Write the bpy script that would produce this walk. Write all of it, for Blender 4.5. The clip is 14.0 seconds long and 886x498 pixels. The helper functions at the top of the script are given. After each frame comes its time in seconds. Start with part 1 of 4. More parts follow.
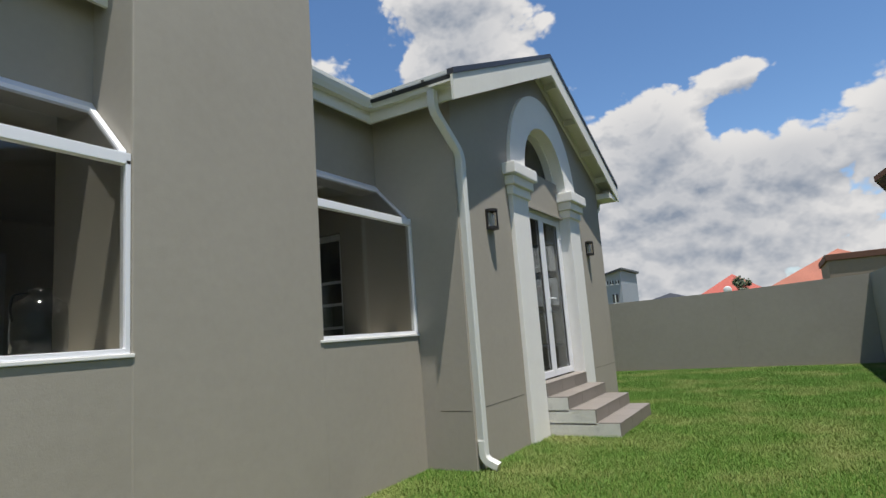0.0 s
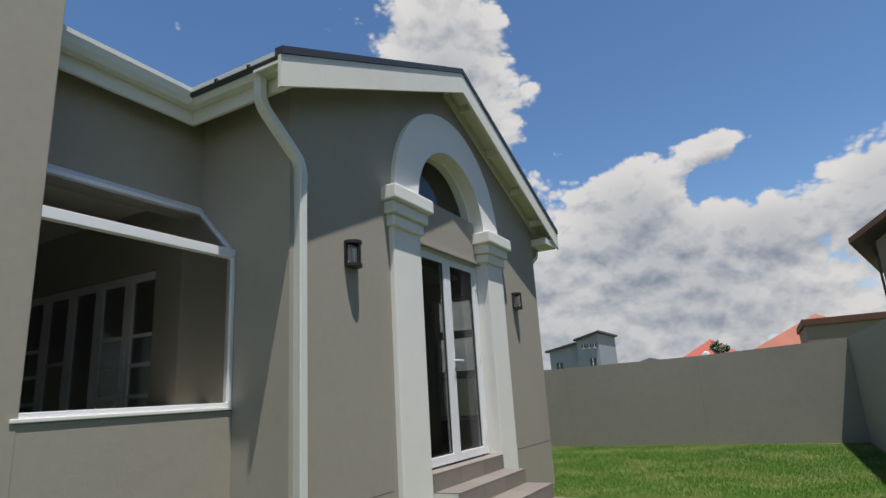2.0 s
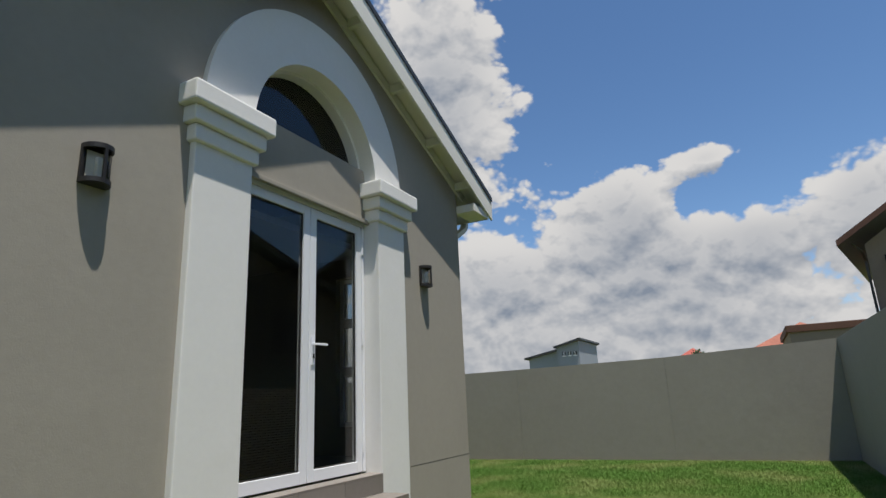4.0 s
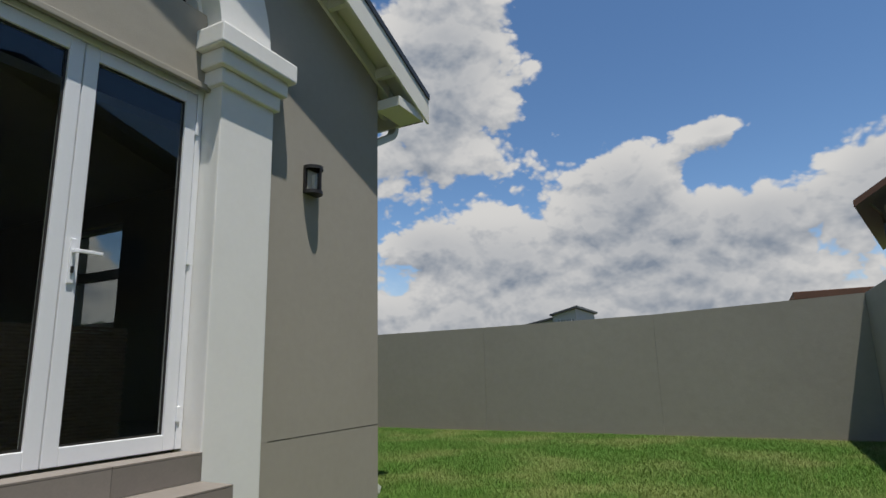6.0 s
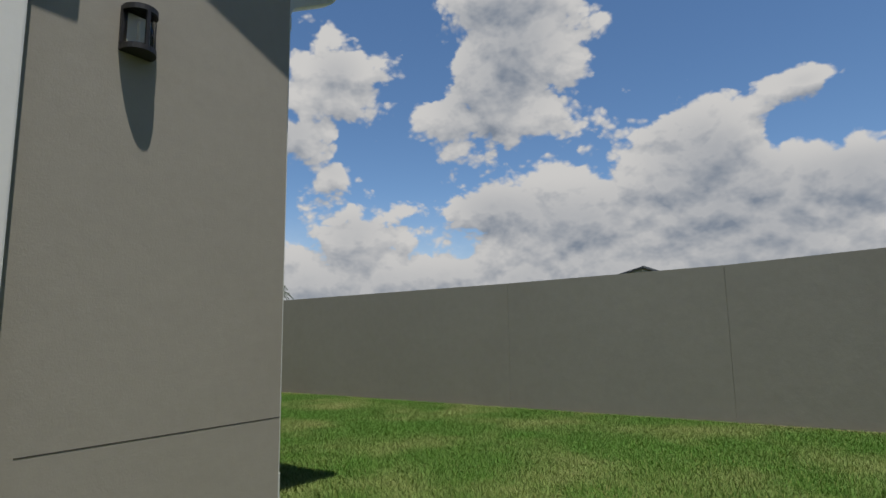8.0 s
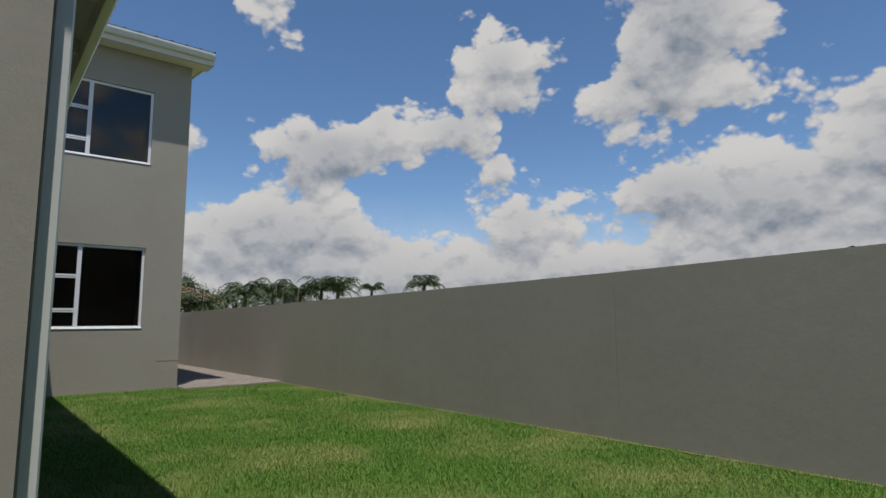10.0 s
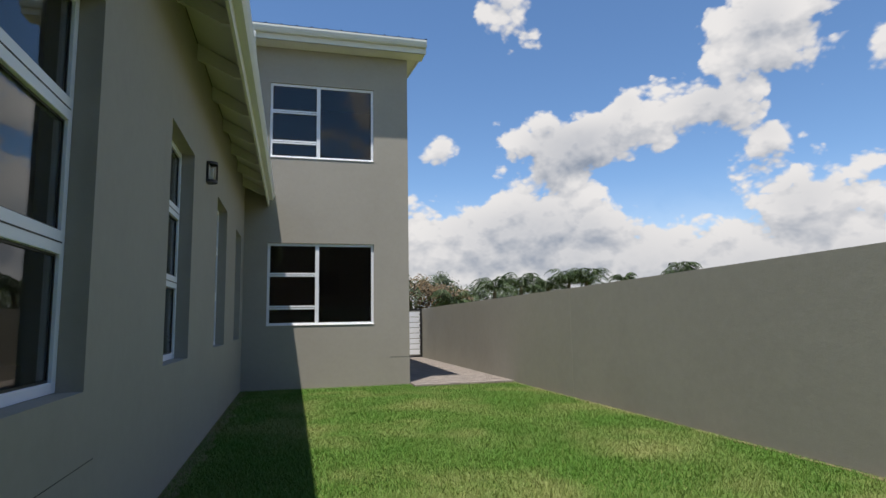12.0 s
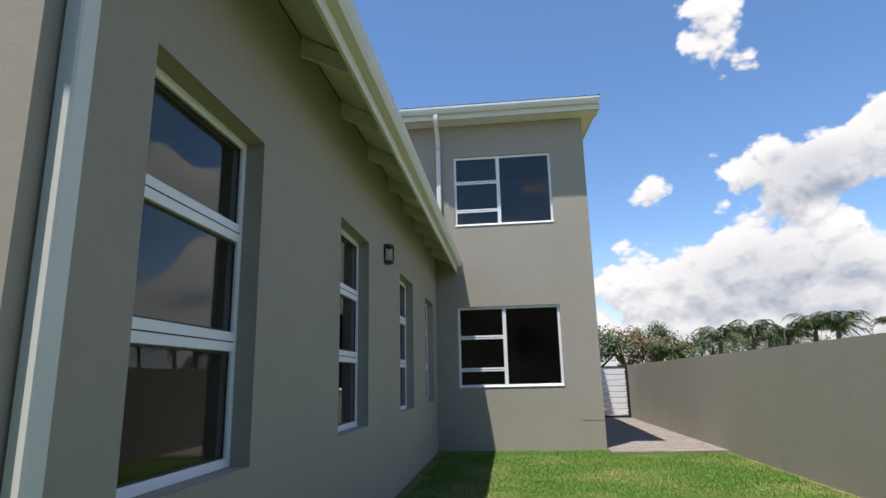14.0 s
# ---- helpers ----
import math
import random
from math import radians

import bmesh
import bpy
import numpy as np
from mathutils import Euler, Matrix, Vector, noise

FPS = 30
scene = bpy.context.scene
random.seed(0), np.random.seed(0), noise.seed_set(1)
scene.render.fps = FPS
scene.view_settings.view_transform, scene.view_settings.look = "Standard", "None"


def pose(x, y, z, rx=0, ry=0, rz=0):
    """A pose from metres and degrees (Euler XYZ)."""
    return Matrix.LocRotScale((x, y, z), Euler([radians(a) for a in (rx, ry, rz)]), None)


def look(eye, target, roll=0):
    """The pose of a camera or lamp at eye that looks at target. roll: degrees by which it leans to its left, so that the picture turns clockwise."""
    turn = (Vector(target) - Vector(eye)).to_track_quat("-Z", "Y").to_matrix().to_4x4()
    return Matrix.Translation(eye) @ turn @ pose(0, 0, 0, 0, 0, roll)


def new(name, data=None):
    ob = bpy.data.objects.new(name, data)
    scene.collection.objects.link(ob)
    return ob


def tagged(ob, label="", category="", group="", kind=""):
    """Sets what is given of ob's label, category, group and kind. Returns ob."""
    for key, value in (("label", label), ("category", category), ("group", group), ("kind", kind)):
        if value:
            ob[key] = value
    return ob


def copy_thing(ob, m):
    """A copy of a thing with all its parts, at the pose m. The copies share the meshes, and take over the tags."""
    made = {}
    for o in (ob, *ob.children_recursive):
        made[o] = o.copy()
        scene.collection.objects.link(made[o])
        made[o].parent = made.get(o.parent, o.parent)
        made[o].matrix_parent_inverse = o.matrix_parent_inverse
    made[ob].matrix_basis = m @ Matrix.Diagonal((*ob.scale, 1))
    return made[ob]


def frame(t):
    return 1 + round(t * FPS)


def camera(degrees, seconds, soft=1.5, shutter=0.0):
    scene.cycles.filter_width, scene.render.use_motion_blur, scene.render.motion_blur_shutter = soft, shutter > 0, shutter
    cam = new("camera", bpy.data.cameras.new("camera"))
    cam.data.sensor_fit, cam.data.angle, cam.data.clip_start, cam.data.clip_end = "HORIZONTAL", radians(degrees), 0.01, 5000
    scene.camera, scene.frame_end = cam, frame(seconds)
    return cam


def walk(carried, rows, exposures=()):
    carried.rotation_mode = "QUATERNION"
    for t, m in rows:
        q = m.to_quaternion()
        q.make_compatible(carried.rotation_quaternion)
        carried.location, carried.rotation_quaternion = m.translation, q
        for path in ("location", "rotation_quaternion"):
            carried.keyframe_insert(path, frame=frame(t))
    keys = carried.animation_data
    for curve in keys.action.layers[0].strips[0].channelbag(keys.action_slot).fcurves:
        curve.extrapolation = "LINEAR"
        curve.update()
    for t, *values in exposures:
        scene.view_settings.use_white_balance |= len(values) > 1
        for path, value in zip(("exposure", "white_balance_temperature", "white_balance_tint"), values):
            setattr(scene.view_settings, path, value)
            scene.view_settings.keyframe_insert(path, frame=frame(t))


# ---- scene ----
cam = camera(74.7, 14.0)
PATH = [
    (0, (-5.573, -3.011, 1.443), (-3.861, -2.019, 1.732), -4.3),
    (0.5, (-5.082, -3.067, 1.448), (-3.369, -2.091, 1.783), -3.9),
    (1, (-4.562, -3.118, 1.439), (-2.849, -2.168, 1.844), -3.9),
    (1.5, (-4.007, -3.171, 1.451), (-2.294, -2.241, 1.902), -3.7),
    (2, (-3.452, -3.276, 1.455), (-1.743, -2.359, 1.943), -3.5),
    (2.5, (-2.865, -3.36, 1.449), (-1.155, -2.456, 1.956), -3.3),
    (3, (-2.282, -3.405, 1.41), (-0.569, -2.513, 1.929), -3.0),
    (5.5, (0.538, -3.281, 1.176), (2.272, -2.392, 1.625), -1.6),
    (6, (1.114, -3.256, 1.151), (2.848, -2.347, 1.559), -1.4),
    (6.5, (1.657, -3.185, 1.127), (3.392, -2.259, 1.496), -1.1),
    (7, (2.214, -3.036, 1.111), (3.937, -2.077, 1.444), -1.0),
    (9.5, (5.149, -2.952, 1.329), (6.518, -1.517, 1.59), -0.5),
    (10, (5.729, -2.67, 1.347), (6.98, -1.131, 1.605), -0.5),
    (10.5, (6.194, -2.342, 1.299), (7.274, -0.679, 1.562), -0.7),
    (11, (6.491, -2.034, 1.295), (7.41, -0.276, 1.552), -1.0),
    (11.5, (6.738, -1.701, 1.356), (7.449, 0.151, 1.607), -0.9),
    (12, (6.916, -1.455, 1.351), (7.415, 0.466, 1.599), -1.0),
    (12.5, (7.004, -1.315, 1.372), (7.318, 0.644, 1.623), -1.1),
    (13, (7.149, -1.362, 1.424), (7.258, 0.615, 1.705), -1.1),
    (13.5, (7.313, -1.466, 1.474), (7.23, 0.502, 1.821), -1.3),
    (14, (7.502, -1.673, 1.527), (7.291, 0.268, 1.963), -1.3),
]
EXPOSURES = [(0, 0.30, 6500, 10), (1, 0.22, 6500, 10), (3, 0.14, 6500, 10), (6, 0.03, 6500, 9), (7, -0.05, 6500, 9), (9.5, -0.13, 6500, 10), (10.5, 0.03, 6500, 10), (11.5, 0.29, 6500, 11), (12.5, 0.45, 6500, 11), (14, 0.70, 6500, 12)]
walk(cam, [(t, look(eye, target, roll)) for t, eye, target, roll in PATH], EXPOSURES)

# world, sun and exposure
SUN = Vector((-0.147, -0.238, 1.0)).normalized()
world = bpy.data.worlds.new("sky")
scene.world = world
world.use_nodes = True
WN, WL = world.node_tree.nodes, world.node_tree.links
WN.clear()
SKY_STRENGTH, CLOUD_LIGHT = 0.128, 0.62


def wmath(op, a, b=None, c=None, clamp=False):
    n = WN.new("ShaderNodeMath")
    n.operation, n.use_clamp = op, clamp
    for i, v in enumerate((a, b, c)):
        if v is None:
            continue
        if isinstance(v, (int, float)):
            n.inputs[i].default_value = v
        else:
            WL.new(v, n.inputs[i])
    return n.outputs[0]


def smooth(x, lo, hi):
    n = WN.new("ShaderNodeMapRange")
    n.interpolation_type = "SMOOTHSTEP"
    WL.new(x, n.inputs[0])
    n.inputs[1].default_value, n.inputs[2].default_value = lo, hi
    return n.outputs[0]


coord = WN.new("ShaderNodeTexCoord")
sep = WN.new("ShaderNodeSeparateXYZ")
WL.new(coord.outputs["Generated"], sep.inputs[0])
AZ = wmath("MULTIPLY", wmath("ARCTAN2", sep.outputs[1], sep.outputs[0]), 57.2958)
EL = wmath("MULTIPLY", wmath("ARCSINE", sep.outputs[2]), 57.2958)

# cumulus banks and the clear gaps between them: bearing, height, half widths in degrees, weight
BANKS = [
    (65, 16.3, 5, 3.6, 0.9), (59, 17.2, 4.5, 2.6, 0.75), (57, 20.5, 2, 1.4, 0.5), (45, 24.8, 4.2, 3.6, 0.9), (48.5, 19, 4, 3, 0.8),
    (45, 15.5, 3, 1.8, 0.6), (67, 9.5, 13, 3.4, 0.8), (75.3, 16.6, 2.4, 2.2, 0.7), (43, 10.5, 5, 2.8, 0.7), (40, 4, 70, 4.5, 0.95),
    (26.5, 30, 8.6, 11, 1.1), (30.5, 12, 5, 3, 0.7), (22, 11, 7, 4, 0.8), (9.5, 16.5, 7.5, 5.2, 0.95), (0.5, 20.6, 3.2, 1.3, 0.6),
    (4, 10, 12, 4.5, 0.8), (-11, 14.5, 4.6, 4.6, 0.95), (-3, 13, 5, 2.6, 0.6), (66.5, 27, 3, 4.5, 0.42),
]
MORE_BANKS = [
    (70, 32, 6, 3.5, 0.40), (39, 32, 2, 2, 0.35), (-150, 24, 45, 10, 0.7), (140, 25, 38, 10, 0.65), (-80, 12, 28, 6, 0.7), (-80, 34, 22, 5, 0.45), (25, 56, 60, 9, 0.4),
    (51, 11.5, 2.6, 1.9, -0.55), (58, 13.3, 2, 1.4, -0.45), (39.3, 17, 2.6, 2.2, -0.55), (58, 26, 5.5, 4, -0.4), (88, 27, 10, 14, -0.6), (76, 25, 3.5, 3, -0.35),
    (3, 17.2, 1.7, 1.5, -0.4), (-5, 18.5, 2.4, 2.6, -0.5), (4, 30, 9, 6, -0.5), (-10, 27, 9, 5, -0.45), (32, 21, 6, 4.5, 0.55), (53, 18.5, 4, 2.6, 0.4),
]


def cloud_field(lift):
    """Thickness of cloud along a direction, raised by some degrees."""
    el = wmath("ADD", EL, lift)
    vec = WN.new("ShaderNodeVectorMath")
    vec.operation = "ADD"
    WL.new(coord.outputs["Generated"], vec.inputs[0])
    vec.inputs[1].default_value = (0, 0, lift / 57.3)
    flat = WN.new("ShaderNodeVectorMath")
    flat.operation = "MULTIPLY"
    WL.new(vec.outputs[0], flat.inputs[0])
    flat.inputs[1].default_value = (1, 1, 1.35)
    big = WN.new("ShaderNodeTexNoise")
    big.inputs["Scale"].default_value, big.inputs["Detail"].default_value, big.inputs["Roughness"].default_value = 7, 8, 0.54
    WL.new(flat.outputs[0], big.inputs["Vector"])
    lump = WN.new("ShaderNodeTexVoronoi")
    lump.feature = "SMOOTH_F1"
    lump.inputs["Scale"].default_value, lump.inputs["Detail"].default_value, lump.inputs["Roughness"].default_value = 15, 3, 0.6
    lump.inputs["Smoothness"].default_value = 0.35
    warp = WN.new("ShaderNodeMixRGB")
    warp.inputs[0].default_value = 0.05
    WL.new(flat.outputs[0], warp.inputs[1])
    WL.new(big.outputs["Color"], warp.inputs[2])
    WL.new(warp.outputs[0], lump.inputs["Vector"])
    total = wmath("MULTIPLY_ADD", big.outputs["Fac"], 1.15, -0.27)
    total = wmath("MULTIPLY_ADD", lump.outputs["Distance"], -0.62, total)
    mass = wmath("ADD", 0.0, 0.0)
    for a, e, ra, re, w in BANKS + MORE_BANKS:
        dx = wmath("MULTIPLY", wmath("SUBTRACT", AZ, a), 1 / ra)
        dy = wmath("MULTIPLY", wmath("SUBTRACT", el, e), 1 / re)
        r2 = wmath("ADD", wmath("MULTIPLY", dx, dx), wmath("MULTIPLY", dy, dy))
        mass = wmath("MULTIPLY_ADD", wmath("EXPONENT", wmath("MULTIPLY", r2, -1.0)), w, mass)
    return wmath("ADD", total, mass), mass


(here, body), (above, body_above) = cloud_field(0.0), cloud_field(1.3)
cover = smooth(here, 0.0, 0.22)
rim = wmath("SUBTRACT", here, above)
bank_rim = wmath("SUBTRACT", body, body_above)
lit = wmath("MULTIPLY_ADD", rim, 0.88, 0.80, clamp=True)
lit = wmath("MULTIPLY_ADD", bank_rim, 0.35, lit, clamp=True)
lit = wmath("MULTIPLY_ADD", smooth(body, 0.45, 1.25), -0.44, lit, clamp=True)
lit = wmath("MULTIPLY_ADD", smooth(here, 0.5, 1.3), -0.16, lit, clamp=True)
tone = WN.new("ShaderNodeValToRGB")
tone.color_ramp.elements[0].position, tone.color_ramp.elements[0].color = 0.0, (0.34, 0.40, 0.50, 1)
tone.color_ramp.elements[1].position, tone.color_ramp.elements[1].color = 1.0, (1.03, 1.01, 0.99, 1)
WL.new(lit, tone.inputs[0])
sky = WN.new("ShaderNodeTexSky")
sky.sky_type, sky.sun_disc = "NISHITA", False
sky.sun_elevation = math.asin(SUN.z)
sky.sun_rotation = math.atan2(SUN.x, SUN.y)
sky.altitude, sky.dust_density, sky.air_density = 1500, 0.6, 1.0
b_sky, b_cloud, w_mix, w_out = (WN.new(k) for k in ("ShaderNodeBackground", "ShaderNodeBackground", "ShaderNodeMixShader", "ShaderNodeOutputWorld"))
b_sky.inputs[1].default_value, b_cloud.inputs[1].default_value = SKY_STRENGTH, CLOUD_LIGHT
deep = WN.new("ShaderNodeHueSaturation")
deep.inputs["Saturation"].default_value = 1.15
WL.new(sky.outputs[0], deep.inputs["Color"])
WL.new(deep.outputs[0], b_sky.inputs[0])
WL.new(tone.outputs[0], b_cloud.inputs[0])
haze = wmath("MULTIPLY_ADD", smooth(EL, 14.0, 0.0), 0.55, cover, clamp=True)
WL.new(haze, w_mix.inputs[0])
WL.new(b_sky.outputs[0], w_mix.inputs[1])
WL.new(b_cloud.outputs[0], w_mix.inputs[2])
WL.new(w_mix.outputs[0], w_out.inputs[0])

sun = new("sun", bpy.data.lights.new("sun", "SUN"))
sun.data.energy, sun.data.angle, sun.data.color = 5.0, radians(0.53), (1.0, 0.955, 0.89)
sun.matrix_world = look(SUN * 60, (0, 0, 0))


# ---- materials ----
def material(name, color, rough=0.7, metal=0.0, vary=0.12, scale=3.0, bump=0.0, bump_scale=60.0, dirt=None, dirt_amount=0.3, spec=0.5, island=0.0, objrand=0.0):
    m = bpy.data.materials.new(name)
    m.use_nodes = True
    n, l = m.node_tree.nodes, m.node_tree.links
    b = n["Principled BSDF"]
    b.inputs["Roughness"].default_value, b.inputs["Metallic"].default_value = rough, metal
    b.inputs["Specular IOR Level"].default_value = spec
    tc = n.new("ShaderNodeTexCoord")

    def tex(s, detail=6, ro=0.6):
        t = n.new("ShaderNodeTexNoise")
        t.inputs["Scale"].default_value, t.inputs["Detail"].default_value, t.inputs["Roughness"].default_value = s, detail, ro
        l.new(tc.outputs["Object"], t.inputs["Vector"])
        return t.outputs["Fac"]

    def mixc(fac, a, bb, mode="MIX"):
        x = n.new("ShaderNodeMixRGB")
        x.blend_type = mode
        for i, v in enumerate((fac, a, bb)):
            if isinstance(v, (int, float)):
                x.inputs[i].default_value = v
            elif isinstance(v, tuple):
                x.inputs[i].default_value = (*v, 1)
            else:
                l.new(v, x.inputs[i])
        return x.outputs[0]

    def ramp(fac, lo, hi):
        r = n.new("ShaderNodeMapRange")
        l.new(fac, r.inputs[0])
        r.inputs[1].default_value, r.inputs[2].default_value = lo, hi
        return r.outputs[0]

    dark = tuple(c * (1 - vary) for c in color)
    light = tuple(min(1, c * (1 + vary)) for c in color)
    col = mixc(ramp(tex(scale), 0.3, 0.7), dark, light)
    col = mixc(0.5, col, mixc(ramp(tex(scale * 14), 0.3, 0.7), dark, light))
    if dirt:
        d = n.new("ShaderNodeMath")
        d.operation = "MULTIPLY"
        l.new(ramp(tex(scale * 0.6, 8, 0.7), 0.5, 0.75), d.inputs[0])
        d.inputs[1].default_value = dirt_amount
        col = mixc(d.outputs[0], col, dirt)
    if island or objrand:
        src = n.new("ShaderNodeNewGeometry").outputs["Random Per Island"] if island else n.new("ShaderNodeObjectInfo").outputs["Random"]
        k = island or objrand
        v = n.new("ShaderNodeHueSaturation")
        r = n.new("ShaderNodeMapRange")
        l.new(src, r.inputs[0])
        r.inputs[3].default_value, r.inputs[4].default_value = 1 - k, 1 + k
        l.new(r.outputs[0], v.inputs["Value"])
        l.new(col, v.inputs["Color"])
        col = v.outputs[0]
    l.new(col, b.inputs["Base Color"])
    rr = n.new("ShaderNodeMapRange")
    l.new(tex(scale * 5), rr.inputs[0])
    rr.inputs[3].default_value, rr.inputs[4].default_value = max(0.02, rough - 0.08), min(1, rough + 0.08)
    l.new(rr.outputs[0], b.inputs["Roughness"])
    if bump:
        bp = n.new("ShaderNodeBump")
        bp.inputs["Strength"].default_value, bp.inputs["Distance"].default_value = bump, 0.01
        h = n.new("ShaderNodeMath")
        h.operation = "MULTIPLY_ADD"
        l.new(tex(bump_scale, 4), h.inputs[0])
        h.inputs[1].default_value = 0.35
        l.new(tex(bump_scale * 0.07, 3), h.inputs[2])
        l.new(h.outputs[0], bp.inputs["Height"])
        l.new(bp.outputs[0], b.inputs["Normal"])
    return m


M_PLASTER = material("taupe_plaster", (0.342, 0.316, 0.265), 0.85, vary=0.05, scale=0.9, bump=0.22, bump_scale=90, dirt=(0.27, 0.245, 0.2), dirt_amount=0.35, spec=0.25)
M_BOUNDARY = material("boundary_plaster", (0.312, 0.295, 0.243), 0.9, vary=0.06, scale=0.7, bump=0.3, bump_scale=70, dirt=(0.24, 0.22, 0.18), dirt_amount=0.45, spec=0.2)
M_WHITE = material("white_paint", (0.78, 0.77, 0.73), 0.75, vary=0.025, scale=1.5, bump=0.15, bump_scale=80, dirt=(0.66, 0.63, 0.57), dirt_amount=0.25, spec=0.3)
M_CREAM = material("cream_paint", (0.70, 0.69, 0.62), 0.7, vary=0.03, scale=2, bump=0.06, bump_scale=50, dirt=(0.58, 0.56, 0.48), dirt_amount=0.3, spec=0.3)
M_GUTTER = material("gutter_metal", (0.66, 0.67, 0.63), 0.42, vary=0.03, scale=2, dirt=(0.52, 0.52, 0.47), dirt_amount=0.3)
M_ALU = material("white_aluminium", (0.80, 0.81, 0.83), 0.38, vary=0.02, scale=4, spec=0.5)
M_ROOF = material("charcoal_roof", (0.035, 0.037, 0.042), 0.5, vary=0.15, scale=3)
M_LAMP = material("lamp_black", (0.018, 0.016, 0.014), 0.45, vary=0.15, scale=20)
M_TILE = material("step_tile", (0.215, 0.19, 0.165), 0.55, vary=0.10, scale=6, bump=0.08, bump_scale=60, objrand=0.08)
M_SCREED = material("rough_white_plaster", (0.66, 0.65, 0.60), 0.9, vary=0.10, scale=5, bump=0.6, bump_scale=30, dirt=(0.36, 0.34, 0.29), dirt_amount=0.7)
M_PAVER = material("paver", (0.215, 0.185, 0.16), 0.9, vary=0.15, scale=6, bump=0.4, bump_scale=80, island=0.18)
M_SAND = material("joint_sand", (0.17, 0.145, 0.11), 0.95, vary=0.2, scale=8)
M_GROUND = material("soil", (0.13, 0.15, 0.04), 0.95, vary=0.3, scale=1.2, bump=0.5, bump_scale=20, dirt=(0.20, 0.16, 0.08), dirt_amount=0.7, spec=0.1)
M_GROOVE = material("dark_joint", (0.07, 0.06, 0.05), 0.9)
M_INNER = material("inner_wall", (0.66, 0.63, 0.57), 0.85, vary=0.03, scale=2)
M_INFLOOR = material("inner_floor", (0.22, 0.20, 0.17), 0.4, vary=0.1, scale=3)
M_RATTAN = material("brown_rattan", (0.33, 0.235, 0.165), 0.6, vary=0.4, scale=25, bump=0.3, bump_scale=120)
M_BARK = material("bark", (0.12, 0.09, 0.06), 0.9, vary=0.3, scale=8, bump=0.6, bump_scale=20)
M_PALM = material("palm_leaf", (0.055, 0.085, 0.028), 0.55, vary=0.3, scale=1.5, island=0.35)
M_LEAF = material("leaf", (0.05, 0.075, 0.028), 0.6, vary=0.35, scale=0.8, island=0.4)
M_RUST = material("rusty_leaf", (0.13, 0.085, 0.035), 0.65, vary=0.4, scale=0.7, island=0.4)
M_GREYWALL = material("grey_wall", (0.27, 0.30, 0.335), 0.85, vary=0.06, scale=0.6)
M_REDROOF = material("red_roof", (0.36, 0.06, 0.035), 0.6, vary=0.12, scale=0.8)
M_CLAYROOF = material("clay_roof", (0.33, 0.115, 0.07), 0.75, vary=0.2, scale=0.8)
M_BROWNWALL = material("brown_wall", (0.22, 0.18, 0.14), 0.85, vary=0.08, scale=0.6)
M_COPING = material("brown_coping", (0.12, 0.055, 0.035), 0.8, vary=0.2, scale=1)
M_DARKGLASS = material("dark_pane", (0.02, 0.022, 0.026), 0.08, vary=0.05)
M_WHITEDISH = material("dish_white", (0.75, 0.75, 0.73), 0.5, vary=0.03)


def glass(name, tint, rough=0.0):
    m = bpy.data.materials.new(name)
    m.use_nodes = True
    n, l = m.node_tree.nodes, m.node_tree.links
    n.remove(n["Principled BSDF"])
    facing, power, fres, clear, gloss, mix = (n.new(k) for k in ("ShaderNodeLayerWeight", "ShaderNodeMath", "ShaderNodeMath", "ShaderNodeBsdfTransparent", "ShaderNodeBsdfGlossy", "ShaderNodeMixShader"))
    facing.inputs["Blend"].default_value = 0.5
    power.operation, fres.operation = "POWER", "MULTIPLY_ADD"
    l.new(facing.outputs["Facing"], power.inputs[0])
    power.inputs[1].default_value = 5.0
    l.new(power.outputs[0], fres.inputs[0])
    fres.inputs[1].default_value, fres.inputs[2].default_value = 0.955, 0.045
    clear.inputs[0].default_value = (*tint, 1)
    gloss.inputs["Roughness"].default_value = rough
    l.new(fres.outputs[0], mix.inputs[0])
    l.new(clear.outputs[0], mix.inputs[1])
    l.new(gloss.outputs[0], mix.inputs[2])
    l.new(mix.outputs[0], n["Material Output"].inputs[0])
    return m


M_GLASS = glass("tinted_glass", (0.73, 0.74, 0.73))
M_LAMPGLASS = glass("lamp_glass", (0.85, 0.83, 0.78), 0.08)


